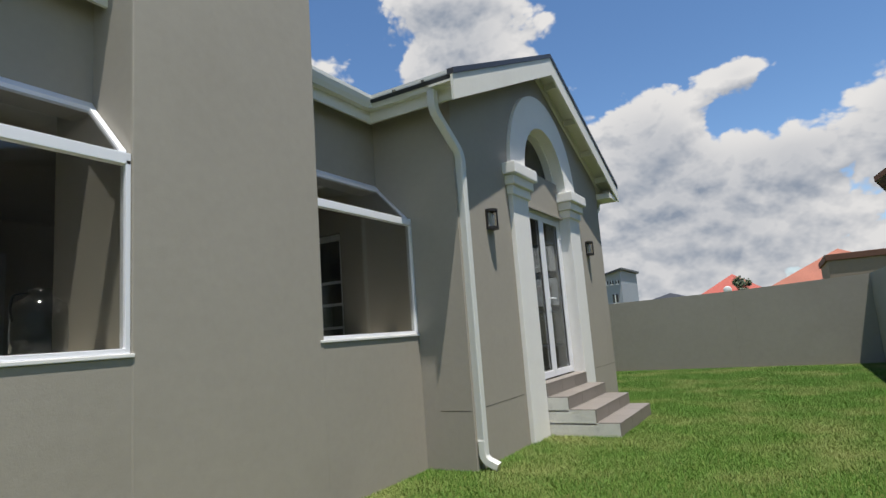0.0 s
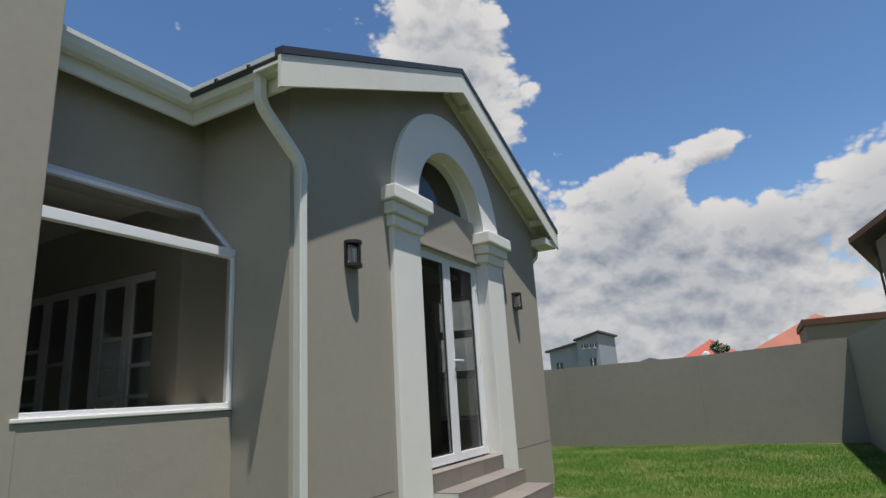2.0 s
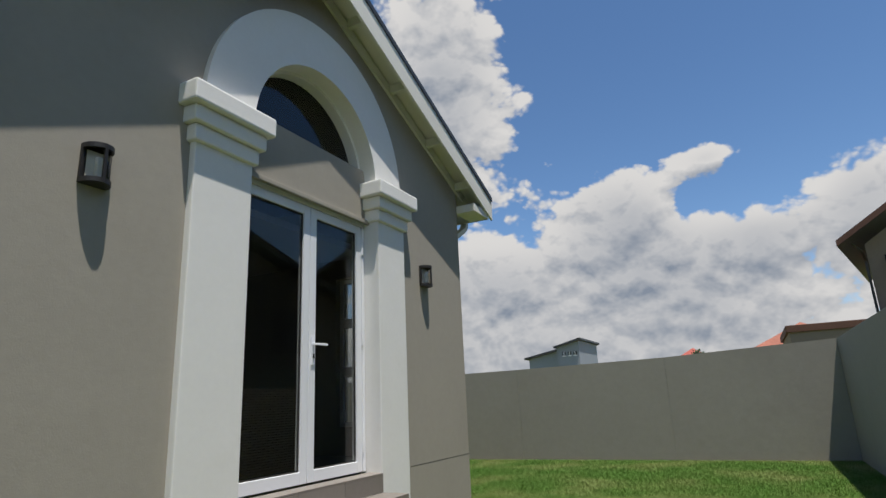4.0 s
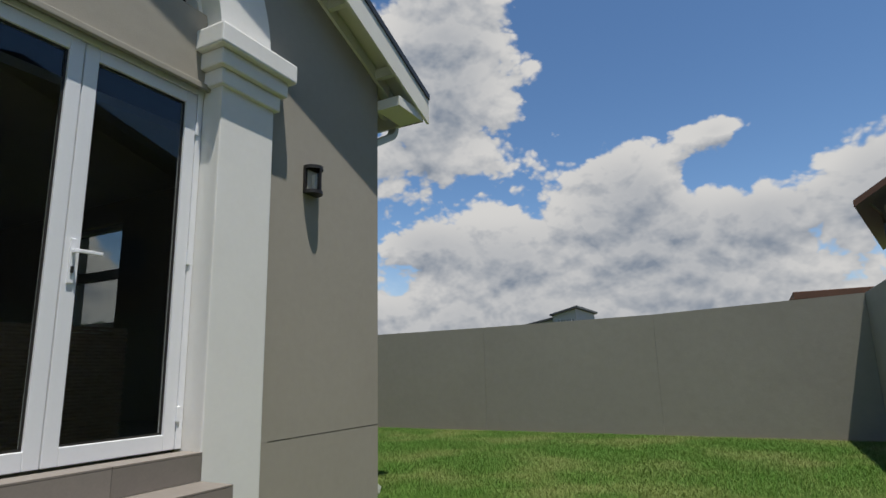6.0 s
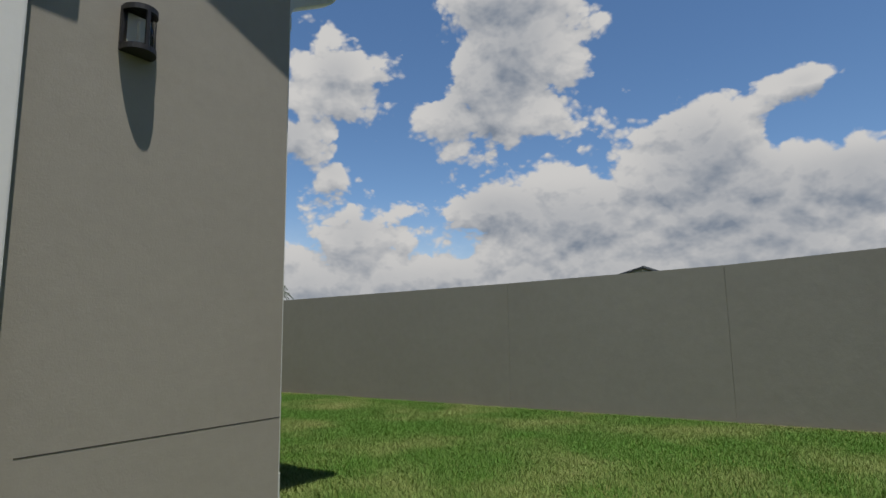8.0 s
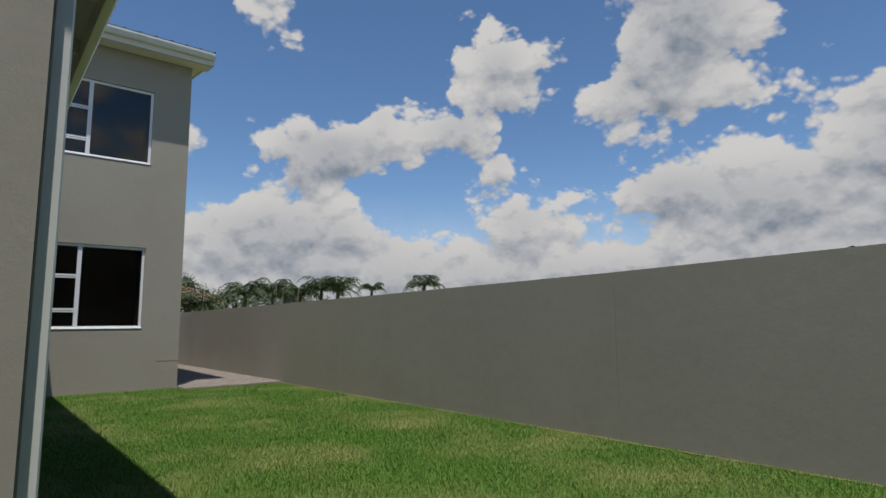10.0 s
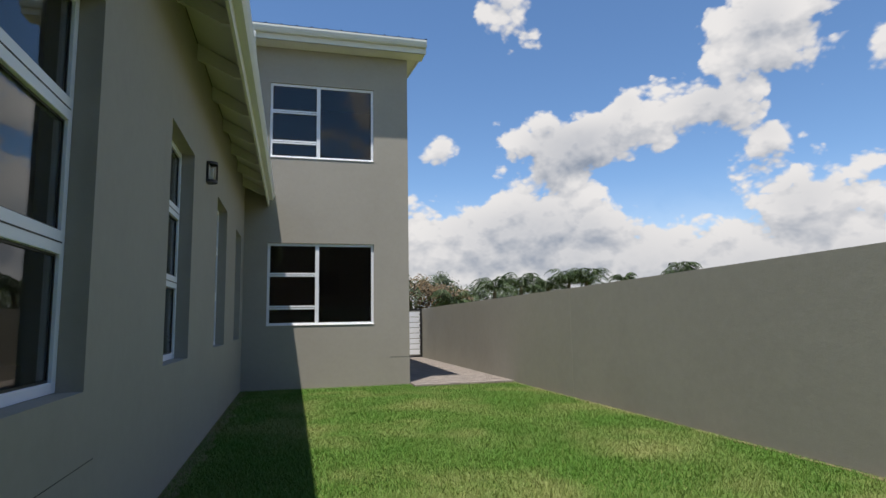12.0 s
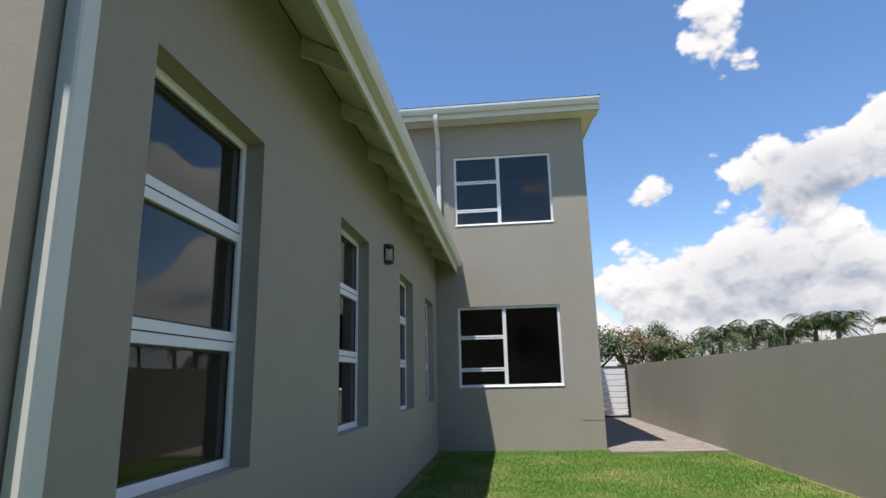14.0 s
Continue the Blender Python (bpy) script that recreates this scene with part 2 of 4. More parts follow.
def grass_material():
    m = bpy.data.materials.new("lawn_grass")
    m.use_nodes = True
    n, l = m.node_tree.nodes, m.node_tree.links
    b = n["Principled BSDF"]
    b.inputs["Roughness"].default_value, b.inputs["Specular IOR Level"].default_value = 0.6, 0.2
    geo = n.new("ShaderNodeNewGeometry")
    tc = n.new("ShaderNodeTexCoord")

    def field(s, lo, hi, detail=4):
        t = n.new("ShaderNodeTexNoise")
        t.inputs["Scale"].default_value, t.inputs["Detail"].default_value = s, detail
        l.new(tc.outputs["Object"], t.inputs["Vector"])
        r = n.new("ShaderNodeMapRange")
        l.new(t.outputs["Fac"], r.inputs[0])
        r.inputs[1].default_value, r.inputs[2].default_value = lo, hi
        return r.outputs[0]

    def mix(f, a, c):
        x = n.new("ShaderNodeMixRGB")
        for i, v in enumerate((f, a, c)):
            if isinstance(v, tuple):
                x.inputs[i].default_value = (*v, 1)
            else:
                l.new(v, x.inputs[i])
        return x.outputs[0]

    green = mix(geo.outputs["Random Per Island"], (0.06, 0.14, 0.019), (0.14, 0.235, 0.042))
    green = mix(field(0.9, 0.35, 0.68), green, (0.08, 0.185, 0.022))
    dry = mix(geo.outputs["Random Per Island"], (0.22, 0.25, 0.07), (0.42, 0.38, 0.17))
    l.new(mix(field(0.8, 0.46, 0.86, 8), green, dry), b.inputs["Base Color"])
    return m


M_GRASS = grass_material()


# ---- building helpers ----
def part(name, bm, mat, parent=None, label="", smooth_faces=False):
    bmesh.ops.recalc_face_normals(bm, faces=bm.faces)
    me = bpy.data.meshes.new(name)
    bm.to_mesh(me)
    bm.free()
    me.materials.append(mat)
    if smooth_faces:
        for p in me.polygons:
            p.use_smooth = True
    ob = new(name, me)
    if parent:
        ob.parent = parent
    return tagged(ob, label)


def thing(name, label, category, group="", kind="", at=(0, 0, 0)):
    ob = new(name)
    ob.location = at
    return tagged(ob, label, category, group, kind)


def box(lo, hi, bevel=0.0, bm=None):
    own = bm is None
    bm = bm or bmesh.new()
    ret = bmesh.ops.create_cube(bm, size=1)
    for v in ret["verts"]:
        v.co = Vector([lo[i] + (v.co[i] + 0.5) * (hi[i] - lo[i]) for i in range(3)])
    if bevel and own:
        bmesh.ops.bevel(bm, geom=bm.edges[:], offset=bevel, segments=2, affect="EDGES", profile=0.6)
    return bm


def prism(outline, axis, a, b, bm=None):
    """A flat outline of (u, v) pairs run from a to b along an axis: x takes (y, z), y takes (x, z), z takes (x, y)."""
    bm = bm or bmesh.new()
    put = {"x": lambda u, v, w: (w, u, v), "y": lambda u, v, w: (u, w, v), "z": lambda u, v, w: (u, v, w)}[axis]
    r0, r1 = ([bm.verts.new(put(u, v, w)) for u, v in outline] for w in (a, b))
    n = len(outline)
    bm.faces.new(r0)
    bm.faces.new(r1[::-1])
    for i in range(n):
        bm.faces.new((r0[i], r0[(i + 1) % n], r1[(i + 1) % n], r1[i]))
    return bm


def strip_wall(cols, y0, y1, axis="y"):
    """A wall made of upright strips (u0, u1, bottom at u0, bottom at u1, top at u0, top at u1)."""
    bm = bmesh.new()
    for u0, u1, b0, b1, t0, t1 in cols:
        prism([(u0, b0), (u1, b1), (u1, t1), (u0, t0)], axis, y0, y1, bm)
    bmesh.ops.remove_doubles(bm, verts=bm.verts, dist=0.0005)
    return bm


def holed(u0, u1, z0, z1, holes, w0, w1, axis):
    """A wall with rectangular openings (u0, u1, z0, z1)."""
    us = sorted({u0, u1, *[h[0] for h in holes], *[h[1] for h in holes]})
    zs = sorted({z0, z1, *[h[2] for h in holes], *[h[3] for h in holes]})
    solid = lambda i, j: 0 <= i < len(us) - 1 and 0 <= j < len(zs) - 1 and not any(
        h[0] <= us[i] and us[i + 1] <= h[1] and h[2] <= zs[j] and zs[j + 1] <= h[3] for h in holes)
    bm = bmesh.new()
    put = (lambda u, z, w: (u, w, z)) if axis == "y" else (lambda u, z, w: (w, u, z))
    seen = {}

    def vert(u, z, w):
        if (u, z, w) not in seen:
            seen[(u, z, w)] = bm.verts.new(put(u, z, w))
        return seen[(u, z, w)]

    for i in range(len(us) - 1):
        for j in range(len(zs) - 1):
            if not solid(i, j):
                continue
            a, b, c, d = us[i], us[i + 1], zs[j], zs[j + 1]
            for w in (w0, w1):
                bm.faces.new([vert(a, c, w), vert(b, c, w), vert(b, d, w), vert(a, d, w)])
            for (di, dj), (p, q) in {(-1, 0): ((a, c), (a, d)), (1, 0): ((b, c), (b, d)), (0, -1): ((a, c), (b, c)), (0, 1): ((a, d), (b, d))}.items():
                if not solid(i + di, j + dj):
                    bm.faces.new([vert(*p, w0), vert(*q, w0), vert(*q, w1), vert(*p, w1)])
    return bm


def sweep(points, side, w, d, bm=None):
    """A rectangular pipe along points in a plane; side is that plane's normal."""
    bm = bm or bmesh.new()
    pts, side = [Vector(p) for p in points], Vector(side).normalized()
    rings = []
    for i, p in enumerate(pts):
        t0 = (p - pts[i - 1]).normalized() if i else (pts[1] - p).normalized()
        t1 = (pts[i + 1] - p).normalized() if i < len(pts) - 1 else t0
        t = (t0 + t1).normalized()
        up = side.cross(t) / max(0.4, t.dot(t0))
        c = 0.22
        rings.append([bm.verts.new(p + side * sx * w / 2 + up * sy * d / 2) for sx, sy in
                      ((-1, -1 + c), (-1 + c, -1), (1 - c, -1), (1, -1 + c), (1, 1 - c), (1 - c, 1), (-1 + c, 1), (-1, 1 - c))])
    for a, b in zip(rings, rings[1:]):
        for k in range(8):
            bm.faces.new((a[k], a[(k + 1) % 8], b[(k + 1) % 8], b[k]))
    bm.faces.new(rings[0])
    bm.faces.new(rings[-1][::-1])
    return bm


def bent(points, k=5, r=0.1):
    """Points with rounded corners."""
    out = [Vector(points[0])]
    for a, b, c in zip(points, points[1:], points[2:]):
        a, b, c = Vector(a), Vector(b), Vector(c)
        p, q = b + (a - b).normalized() * r, b + (c - b).normalized() * r
        for i in range(k + 1):
            s = i / k
            out.append(p * (1 - s) ** 2 + b * 2 * s * (1 - s) + q * s * s)
    return out + [Vector(points[-1])]


# ---- ground ----
bm = bmesh.new()
bm.faces.new([bm.verts.new(p) for p in ((-700, -700, -0.012), (700, -700, -0.012), (700, 700, -0.012), (-700, 700, -0.012))])
tagged(part("ground", bm, M_GROUND), "dry earth and thin grass reaching the horizon", "ground", kind="structure")

def soil_strip(x_wall, out, y0, y1, width):
    """Bare earth along the foot of a wall, with a wandering edge."""
    n = int((y1 - y0) / 0.12)
    edge = [(x_wall + out * width * (0.35 + 1.1 * abs(noise.noise((i * 0.21, x_wall, 0.0)))), y0 + (y1 - y0) * i / n) for i in range(n + 1)]
    return prism([(x_wall, y0)] + edge + [(x_wall, y1)], "z", -0.02, 0.002)


M_EARTH = material("bare_earth", (0.19, 0.145, 0.085), 0.95, vary=0.3, scale=5, bump=0.8, bump_scale=30, dirt=(0.16, 0.17, 0.06), dirt_amount=0.8, spec=0.1)
tagged(part("ground_strip", soil_strip(11.68, -1, -4.7, 10.7, 0.10), M_EARTH), "bare brown earth along the boundary wall", "soil", kind="structure")
tagged(part("ground_strip", soil_strip(5.90, 1, 0.3, 11.2, 0.28), M_EARTH), "bare brown earth along the house wall", "soil", kind="structure")

# ---- boundary walls ----
E_X, S_Y = 11.68, -4.80
TOPS = [(S_Y, 2.13), (-1.77, 2.0), (1.43, 1.95), (8.0, 1.9), (20.2, 1.85), (46, 1.8)]
east = tagged(new("wall_boundary_east"), "tall taupe plastered garden boundary wall", "wall", kind="structure")
for (ya, za), (yb, zb) in zip(TOPS, TOPS[1:]):
    bm = prism([(ya + 0.002, -0.3), (yb - 0.002, -0.3), (yb - 0.002, zb), (ya + 0.002, za)], "x", E_X, E_X + 0.22)
    part("panel", bm, M_BOUNDARY, east)
    bm = prism([(yb - 0.002, -0.3), (yb + 0.002, -0.3), (yb + 0.002, zb - 0.02), (yb - 0.002, zb - 0.02)], "x", E_X + 0.012, E_X + 0.2)
    part("joint", bm, M_BROWNWALL, east)
south = tagged(part("wall_boundary_south", box((-40, S_Y - 0.22, -0.3), (E_X + 0.22, S_Y, 2.13), 0.008), M_BOUNDARY), "taupe plastered boundary wall facing the house in shade", "wall", kind="structure")
tagged(part("wall_boundary_west", box((-14.2, S_Y, -0.3), (-14, 12, 2.13), 0.008), M_BOUNDARY), "taupe plastered boundary wall closing the garden", "wall", kind="structure")

# ---- the single-storey house ----
W, CX, FLOOR = 5.90, 2.93, 0.66
SLOPE = 0.444
EAVE_TOP = 4.14
ridge_z = lambda x: EAVE_TOP + SLOPE * (min(x, 2 * CX - x) + 0.43)
AX, AZC, R_IN, R_OUT = 2.91, 3.62, 0.88, 1.38


def gable_columns():
    xs = sorted({0.0, W, CX, 1.95, 3.87, *[AX + 0.95 * math.cos(math.pi * i / 24) for i in range(25)]})
    cols = []
    top = lambda x: ridge_z(x) - 0.16
    low = lambda x: AZC + math.sqrt(max(0, 0.95 ** 2 - (x - AX) ** 2))
    for a, b in zip(xs, xs[1:]):
        mid = (a + b) / 2
        if abs(mid - AX) < 0.951:
            cols.append((a, b, low(a), low(b), top(a), top(b)))
        else:
            cols.append((a, b, -0.3, -0.3, top(a), top(b)))
    return cols


tagged(part("wall_gable", strip_wall(gable_columns(), 0.0, 0.28), M_PLASTER), "taupe plastered gable wall round the arched doorway", "wall", kind="structure")
SIDE = [(0.66, 1.90, 1.03, 3.13), (3.76, 4.93, 1.03, 3.13), (6.90, 8.12, 1.06, 3.12), (9.60, 10.74, 1.08, 3.10)]
tagged(part("wall_side", holed(0.28, 11.33, -0.3, 4.32, SIDE, W - 0.28, W, "x"), M_PLASTER), "long taupe plastered side wall with four tall windows", "wall", kind="structure")
tagged(part("wall_return", holed(0.28, 6.0, -0.3, 4.25, [(1.70, 4.15, FLOOR, 2.80)], 0.0, 0.25, "x"), M_PLASTER), "taupe plastered return wall beside the bay window", "wall", kind="structure")
F, B, SILL, HEAD = 0.615, 1.10, 1.468, 2.74
tagged(part("wall_bay", holed(-9.0, 0.0, 3.2, 4.15, [], B, B + 0.24, "y"), M_PLASTER), "taupe plastered wall above the sloping bay glass", "wall", kind="structure")
tagged(part("wall_apron", box((-9.0, F, -0.3), (0.0, F + 0.24, SILL - 0.03)), M_PLASTER), "taupe plastered wall beneath the bay windows", "wall", kind="structure")
tagged(part("chimney_pier", box((-3.36, F - 0.003, -0.3), (-1.57, B + 0.5, 6.3), 0.012), M_PLASTER), "broad taupe plastered pier rising past the eave", "pier", kind="structure")
tagged(part("wall_bay_end", box((-9.0, F, SILL - 0.03), (-5.65, B + 0.24, 4.15)), M_PLASTER), "taupe plastered wall beyond the bay window", "wall", kind="structure")
tagged(part("wall_inner_west", box((-9.0, B + 0.24, -0.3), (-8.8, 6.0, 4.15)), M_PLASTER), "plain plastered end wall", "wall", kind="structure")
tagged(part("wall_back", holed(-9.0, 0.25, -0.3, 4.6, [(-4.6, -1.86, FLOOR, 2.95)], 6.0, 6.2, "y"), M_INNER), "pale painted back wall of the room", "wall", kind="structure")
tagged(part("wall_inner_return", box((0.25, 6.0, -0.3), (0.45, 11.33, 4.25)), M_INNER), "pale painted inner wall", "wall", kind="structure")
tagged(part("wall_partition", box((0.45, 5.3, 0.0), (3.9, 5.42, 3.5)), M_INNER), "pale painted partition inside the house", "wall", kind="structure")
tagged(part("floor", box((-8.8, F + 0.24, 0.3), (W - 0.28, 11.33, FLOOR)), M_INFLOOR), "dark tiled floor inside the house", "floor", kind="structure")
tagged(part("ceiling", box((-8.8, B + 0.24, 3.42), (W - 0.28, 11.33, 3.50)), M_INNER), "pale painted ceiling inside the house", "ceiling", kind="structure")

# fine damp-proof joint lines in the plaster
for lo, hi in (((0.12, -0.0012, 0.612), (1.38, 0.01, 0.617)), ((4.46, -0.0012, 0.66), (W, 0.01, 0.665)), ((W - 0.01, 0.0, 0.66), (W + 0.0012, 2.1, 0.665)), ((-0.0012, 0.02, 0.61), (0.01, 0.4, 0.615))):
    tagged(part("trim", box(lo, hi), M_GROOVE), "thin dark joint line in the plaster", "joint", kind="structure")


# ---- roofs ----
def sheet_roof(name, corners, label, ribs, axis_dir, thick=0.045):
    """A metal roof sheet over four corners, with upstanding ribs."""
    root = tagged(new(name), label, "roof", kind="structure")
    p = [Vector(c) for c in corners]
    nrm = (p[1] - p[0]).cross(p[3] - p[0]).normalized()
    nrm = nrm if nrm.z > 0 else -nrm
    bm = bmesh.new()
    lo, hi = [bm.verts.new(q) for q in p], [bm.verts.new(q + nrm * thick) for q in p]
    bm.faces.new(lo[::-1])
    bm.faces.new(hi)
    for i in range(4):
        bm.faces.new((lo[i], lo[(i + 1) % 4], hi[(i + 1) % 4], hi[i]))
    part("sheet", bm, M_ROOF, root)
    bm = bmesh.new()
    along = (p[1] - p[0]).normalized()
    for i in range(ribs + 1):
        s = i / ribs
        a, b = p[0].lerp(p[1], s) + nrm * thick, p[3].lerp(p[2], s) + nrm * thick
        v = [bm.verts.new(q + along * k * 0.02 + nrm * h) for q in (a, b) for k, h in ((-1, -0.005), (-0.6, 0.025), (0.6, 0.025), (1, -0.005))]
        bm.faces.new((v[0], v[1], v[5], v[4]))
        bm.faces.new((v[1], v[2], v[6], v[5]))
        bm.faces.new((v[2], v[3], v[7], v[6]))
    part("ribs", bm, M_ROOF, root)
    return root


RY0, RY1 = -0.30, 11.33
APEX = ridge_z(CX)
sheet_roof("roof_right", [(6.47, RY1, EAVE_TOP - 0.03), (6.47, RY0, EAVE_TOP - 0.03), (CX, RY0, APEX), (CX, RY1, APEX)], "charcoal sheet metal roof slope over the side wall", 30, "y")
sheet_roof("roof_left", [(-0.38, RY0, EAVE_TOP), (-0.38, RY1, EAVE_TOP), (CX, RY1, APEX), (CX, RY0, APEX)], "charcoal sheet metal roof slope over the gable", 30, "y")
sheet_roof("roof_bay", [(-9.3, 0.86, EAVE_TOP), (-0.35, 0.86, EAVE_TOP), (-0.35, 4.2, EAVE_TOP + 1.45), (-9.3, 4.2, EAVE_TOP + 1.45)], "charcoal sheet metal roof slope over the bay", 24, "x")
tagged(part("ridge_cap", prism([(CX - 0.16, APEX - 0.02), (CX, APEX + 0.075), (CX + 0.16, APEX - 0.02), (CX, APEX + 0.05)], "y", RY0 - 0.01, RY1), M_ROOF), "charcoal metal ridge capping on the roof", "ridge", kind="structure")


def barge(sign):
    """A painted barge board along one slope of the gable, with the dark flashing above it."""
    root = tagged(new("barge_board"), "white painted barge board with dark roof flashing", "barge board", "barge boards", "structure")
    x0 = -0.43 if sign < 0 else 6.48
    zt = EAVE_TOP - 0.0
    out = [(x0, zt - 0.27), (CX, APEX - 0.27), (CX, APEX + 0.015), (x0, zt + 0.015)]
    part("board", prism(out, "y", RY0 - 0.005, RY0 + 0.025), M_CREAM, root)
    out = [(x0, zt + 0.018), (CX, APEX + 0.018), (CX, APEX + 0.085), (x0, zt + 0.085)]
    part("flashing", prism(out, "y", RY0 - 0.02, RY0 + 0.06), M_ROOF, root)
    # trim board against the wall and outrigger purlins under the overhang
    out = [(x0 + sign * -0.4, zt - 0.04 + 0.4 * SLOPE - 0.19), (CX, APEX - 0.23), (CX, APEX - 0.10), (x0 + sign * -0.4, zt + 0.4 * SLOPE - 0.10)]
    if sign > 0:
        part("wall_trim", prism(out, "y", -0.03, -0.002), M_CREAM, root)
    out = [(x0, zt - 0.055), (CX, APEX - 0.055), (CX, APEX - 0.03), (x0, zt - 0.03)]
    part("soffit_board", prism(out, "y", RY0 + 0.026, -0.004), M_CREAM, root)
    for k in (0.35, 1.15, 2.0, 2.85):
        x = x0 - sign * (k + 0.28)
        z = ridge_z(x) - 0.01
        part("purlin", box((x - 0.03, RY0 + 0.025, z - 0.13), (x + 0.03, -0.03, z - 0.025)), M_CREAM, root)
    return root


barge(-1)
barge(1)
# boxed eave ends under the gable overhang
for xa, xb in ((W, 6.40),):
    tagged(part("eave_box", box((xa, RY0 + 0.025, 3.87), (xb, 0.012, 3.98), 0.004), M_CREAM), "cream boarded end of the eave", "eave", kind="structure")

GUT = [(0, 0), (0.075, 0), (0.10, 0.05), (0.115, 0.11), (0.115, 0.15), (0.103, 0.15), (0.10, 0.115), (0.088, 0.055), (0.068, 0.012), (0.012, 0.012), (0.012, 0.15), (0, 0.15)]


def gutter(axis, base, out, z, a, b, label):
    """A moulded gutter on its fascia board."""
    root = thing("gutter", label, "gutter", "house gutters")
    part("channel", prism([(base + out * u, z + v) for u, v in GUT], axis, a, b), M_GUTTER, root)
    part("fascia", prism([(base - out * 0.03, z - 0.13), (base - out * 0.001, z - 0.13), (base - out * 0.001, z + 0.14), (base - out * 0.03, z + 0.14)], axis, a, b), M_CREAM, root)
    return root


gutter("y", 6.40, 1, 4.0, RY0 + 0.03, RY1 - 0.004, "cream metal gutter along the side eave")
gutter("y", -0.27, -1, 4.09, RY0 + 0.03, 0.84, "short cream metal gutter beside the gable")
gutter("x", 0.92, -1, 4.09, -9.0, -0.345, "cream metal gutter above the bay windows")
# mitred inner corner of the two gutters
corner = thing("gutter_corner", "cream metal inner corner joining two gutters", "gutter", "house gutters")
part("channel", box((-0.3845, 0.8055, 4.091), (-0.25, 0.945, 4.239), 0.004), M_GUTTER, corner)
part("fascia", box((-0.345, 0.9212, 3.96), (-0.24, 0.95, 4.09)), M_CREAM, corner)
part("fascia", box((-0.2692, 0.84, 3.96), (-0.24, 0.921, 4.09)), M_CREAM, corner)
# soffit boards and rafters of the side eave
tagged(part("trim", prism([(W, 4.37), (6.38, 4.13), (6.38, 4.10), (W, 4.34)], "y", 0.0, 11.3), M_CREAM), "cream boarding under the side eave", "soffit", kind="structure")
for k in range(10):
    y = 0.19 + 1.17 * k
    tagged(part("rafter", prism([(W, 4.33), (6.36, 4.09), (6.36, 3.98), (6.28, 3.98), (W, 4.16)], "y", y - 0.025, y + 0.025), M_CREAM), "cream painted rafter end under the side eave", "rafter", "rafter ends", "structure")


def downpipe(points, side, label, shoe=None):
    root = thing("downpipe", label, "downpipe", "downpipes")
    part("pipe", sweep(bent(points), side, 0.10, 0.075), M_GUTTER, root)
    top = Vector(points[1])
    bm = bmesh.new()
    for i in range(6):
        z = points[2][2] - 0.085 - 0.018 * i
        p = Vector(points[2])
        box((p.x - 0.0395, p.y - 0.0515, z - 0.008), (p.x + 0.0395, p.y + 0.0515, z), bm=bm)
    part("crimped_elbow", bm, M_GUTTER, root)
    if shoe:
        part("shoe", sweep(bent(shoe, 6, 0.08), Vector(shoe[0] - shoe[1]).cross(Vector(shoe[2] - shoe[1])), 0.106, 0.082), M_GUTTER, root)
    return root


V = Vector
downpipe([(-0.33, 0.02, 4.085), (-0.33, 0.02, 3.87), (0.08, -0.045, 3.45), (0.08, -0.045, 0.15)], (0.167, 0.986, 0), "pale square metal downpipe on the house corner",
         [V((0.08, -0.045, 0.3)), V((0.08, -0.045, 0.11)), V((0.10, -0.20, 0.035))])
downpipe([(6.42, 0.13, 4.02), (6.42, 0.13, 3.80), (5.945, 0.13, 3.52), (5.945, 0.13, 0.12)], (0, 1, 0), "pale square metal downpipe beside the side wall",
         [V((5.945, 0.13, 0.3)), V((5.945, 0.13, 0.10)), V((6.06, 0.135, 0.035))])


# ---- windows ----
def window(name, axis, u0, u1, z0, z1, w, out, bars, panes, label, fw=0.055, group="", sill=None):
    """A framed window in a wall. axis y: u is x, w is y; axis x: u is y, w is x. bars: (u0, u1, z0, z1); panes: (u0, u1, z0, z1)."""
    root = tagged(new(name), label, "window", group, "structure")
    put = lambda a, b, c, d, p, q: (((a, min(p, q), c), (b, max(p, q), d)) if axis == "y" else ((min(p, q), a, c), (max(p, q), b, d)))
    front, back = w + out * 0.03, w - out * 0.04
    for a, b, c, d in ((u0, u0 + fw, z0, z1), (u1 - fw, u1, z0, z1), (u0 + fw, u1 - fw, z0, z0 + fw), (u0 + fw, u1 - fw, z1 - fw, z1)):
        part("window_frame", box(*put(a, b, c, d, front, back), 0.004), M_ALU, root)
    for a, b, c, d in bars:
        part("glazing_bar", box(*put(a, b, c, d, front + out * 0.006, back), 0.005), M_ALU, root)
        if d - c > 0.08 and b - a > 0.3:
            m = (c + d) / 2
            part("bar_groove", box(*put(a, b, m - 0.004, m + 0.004, front + out * 0.0075, front)), M_GROOVE, root)
    for a, b, c, d in panes:
        g = part("pane", box(*put(a, b, c, d, w + 0.003, w - 0.003)), M_GLASS, root, "tinted window glass")
        g.visible_shadow = False
        bm = bmesh.new()
        for e, f, h, i in ((a, a + 0.012, c, d), (b - 0.012, b, c, d), (a + 0.012, b - 0.012, c, c + 0.012), (a + 0.012, b - 0.012, d - 0.012, d)):
            box(*put(e, f, h, i, w + out * 0.012, w + out * 0.004), bm=bm)
        part("gasket", bm, M_LAMP, root, "black rubber seal")
    if sill:
        part("window_sill", box(*sill, 0.006), M_WHITE, root, "white painted sill")
    return root


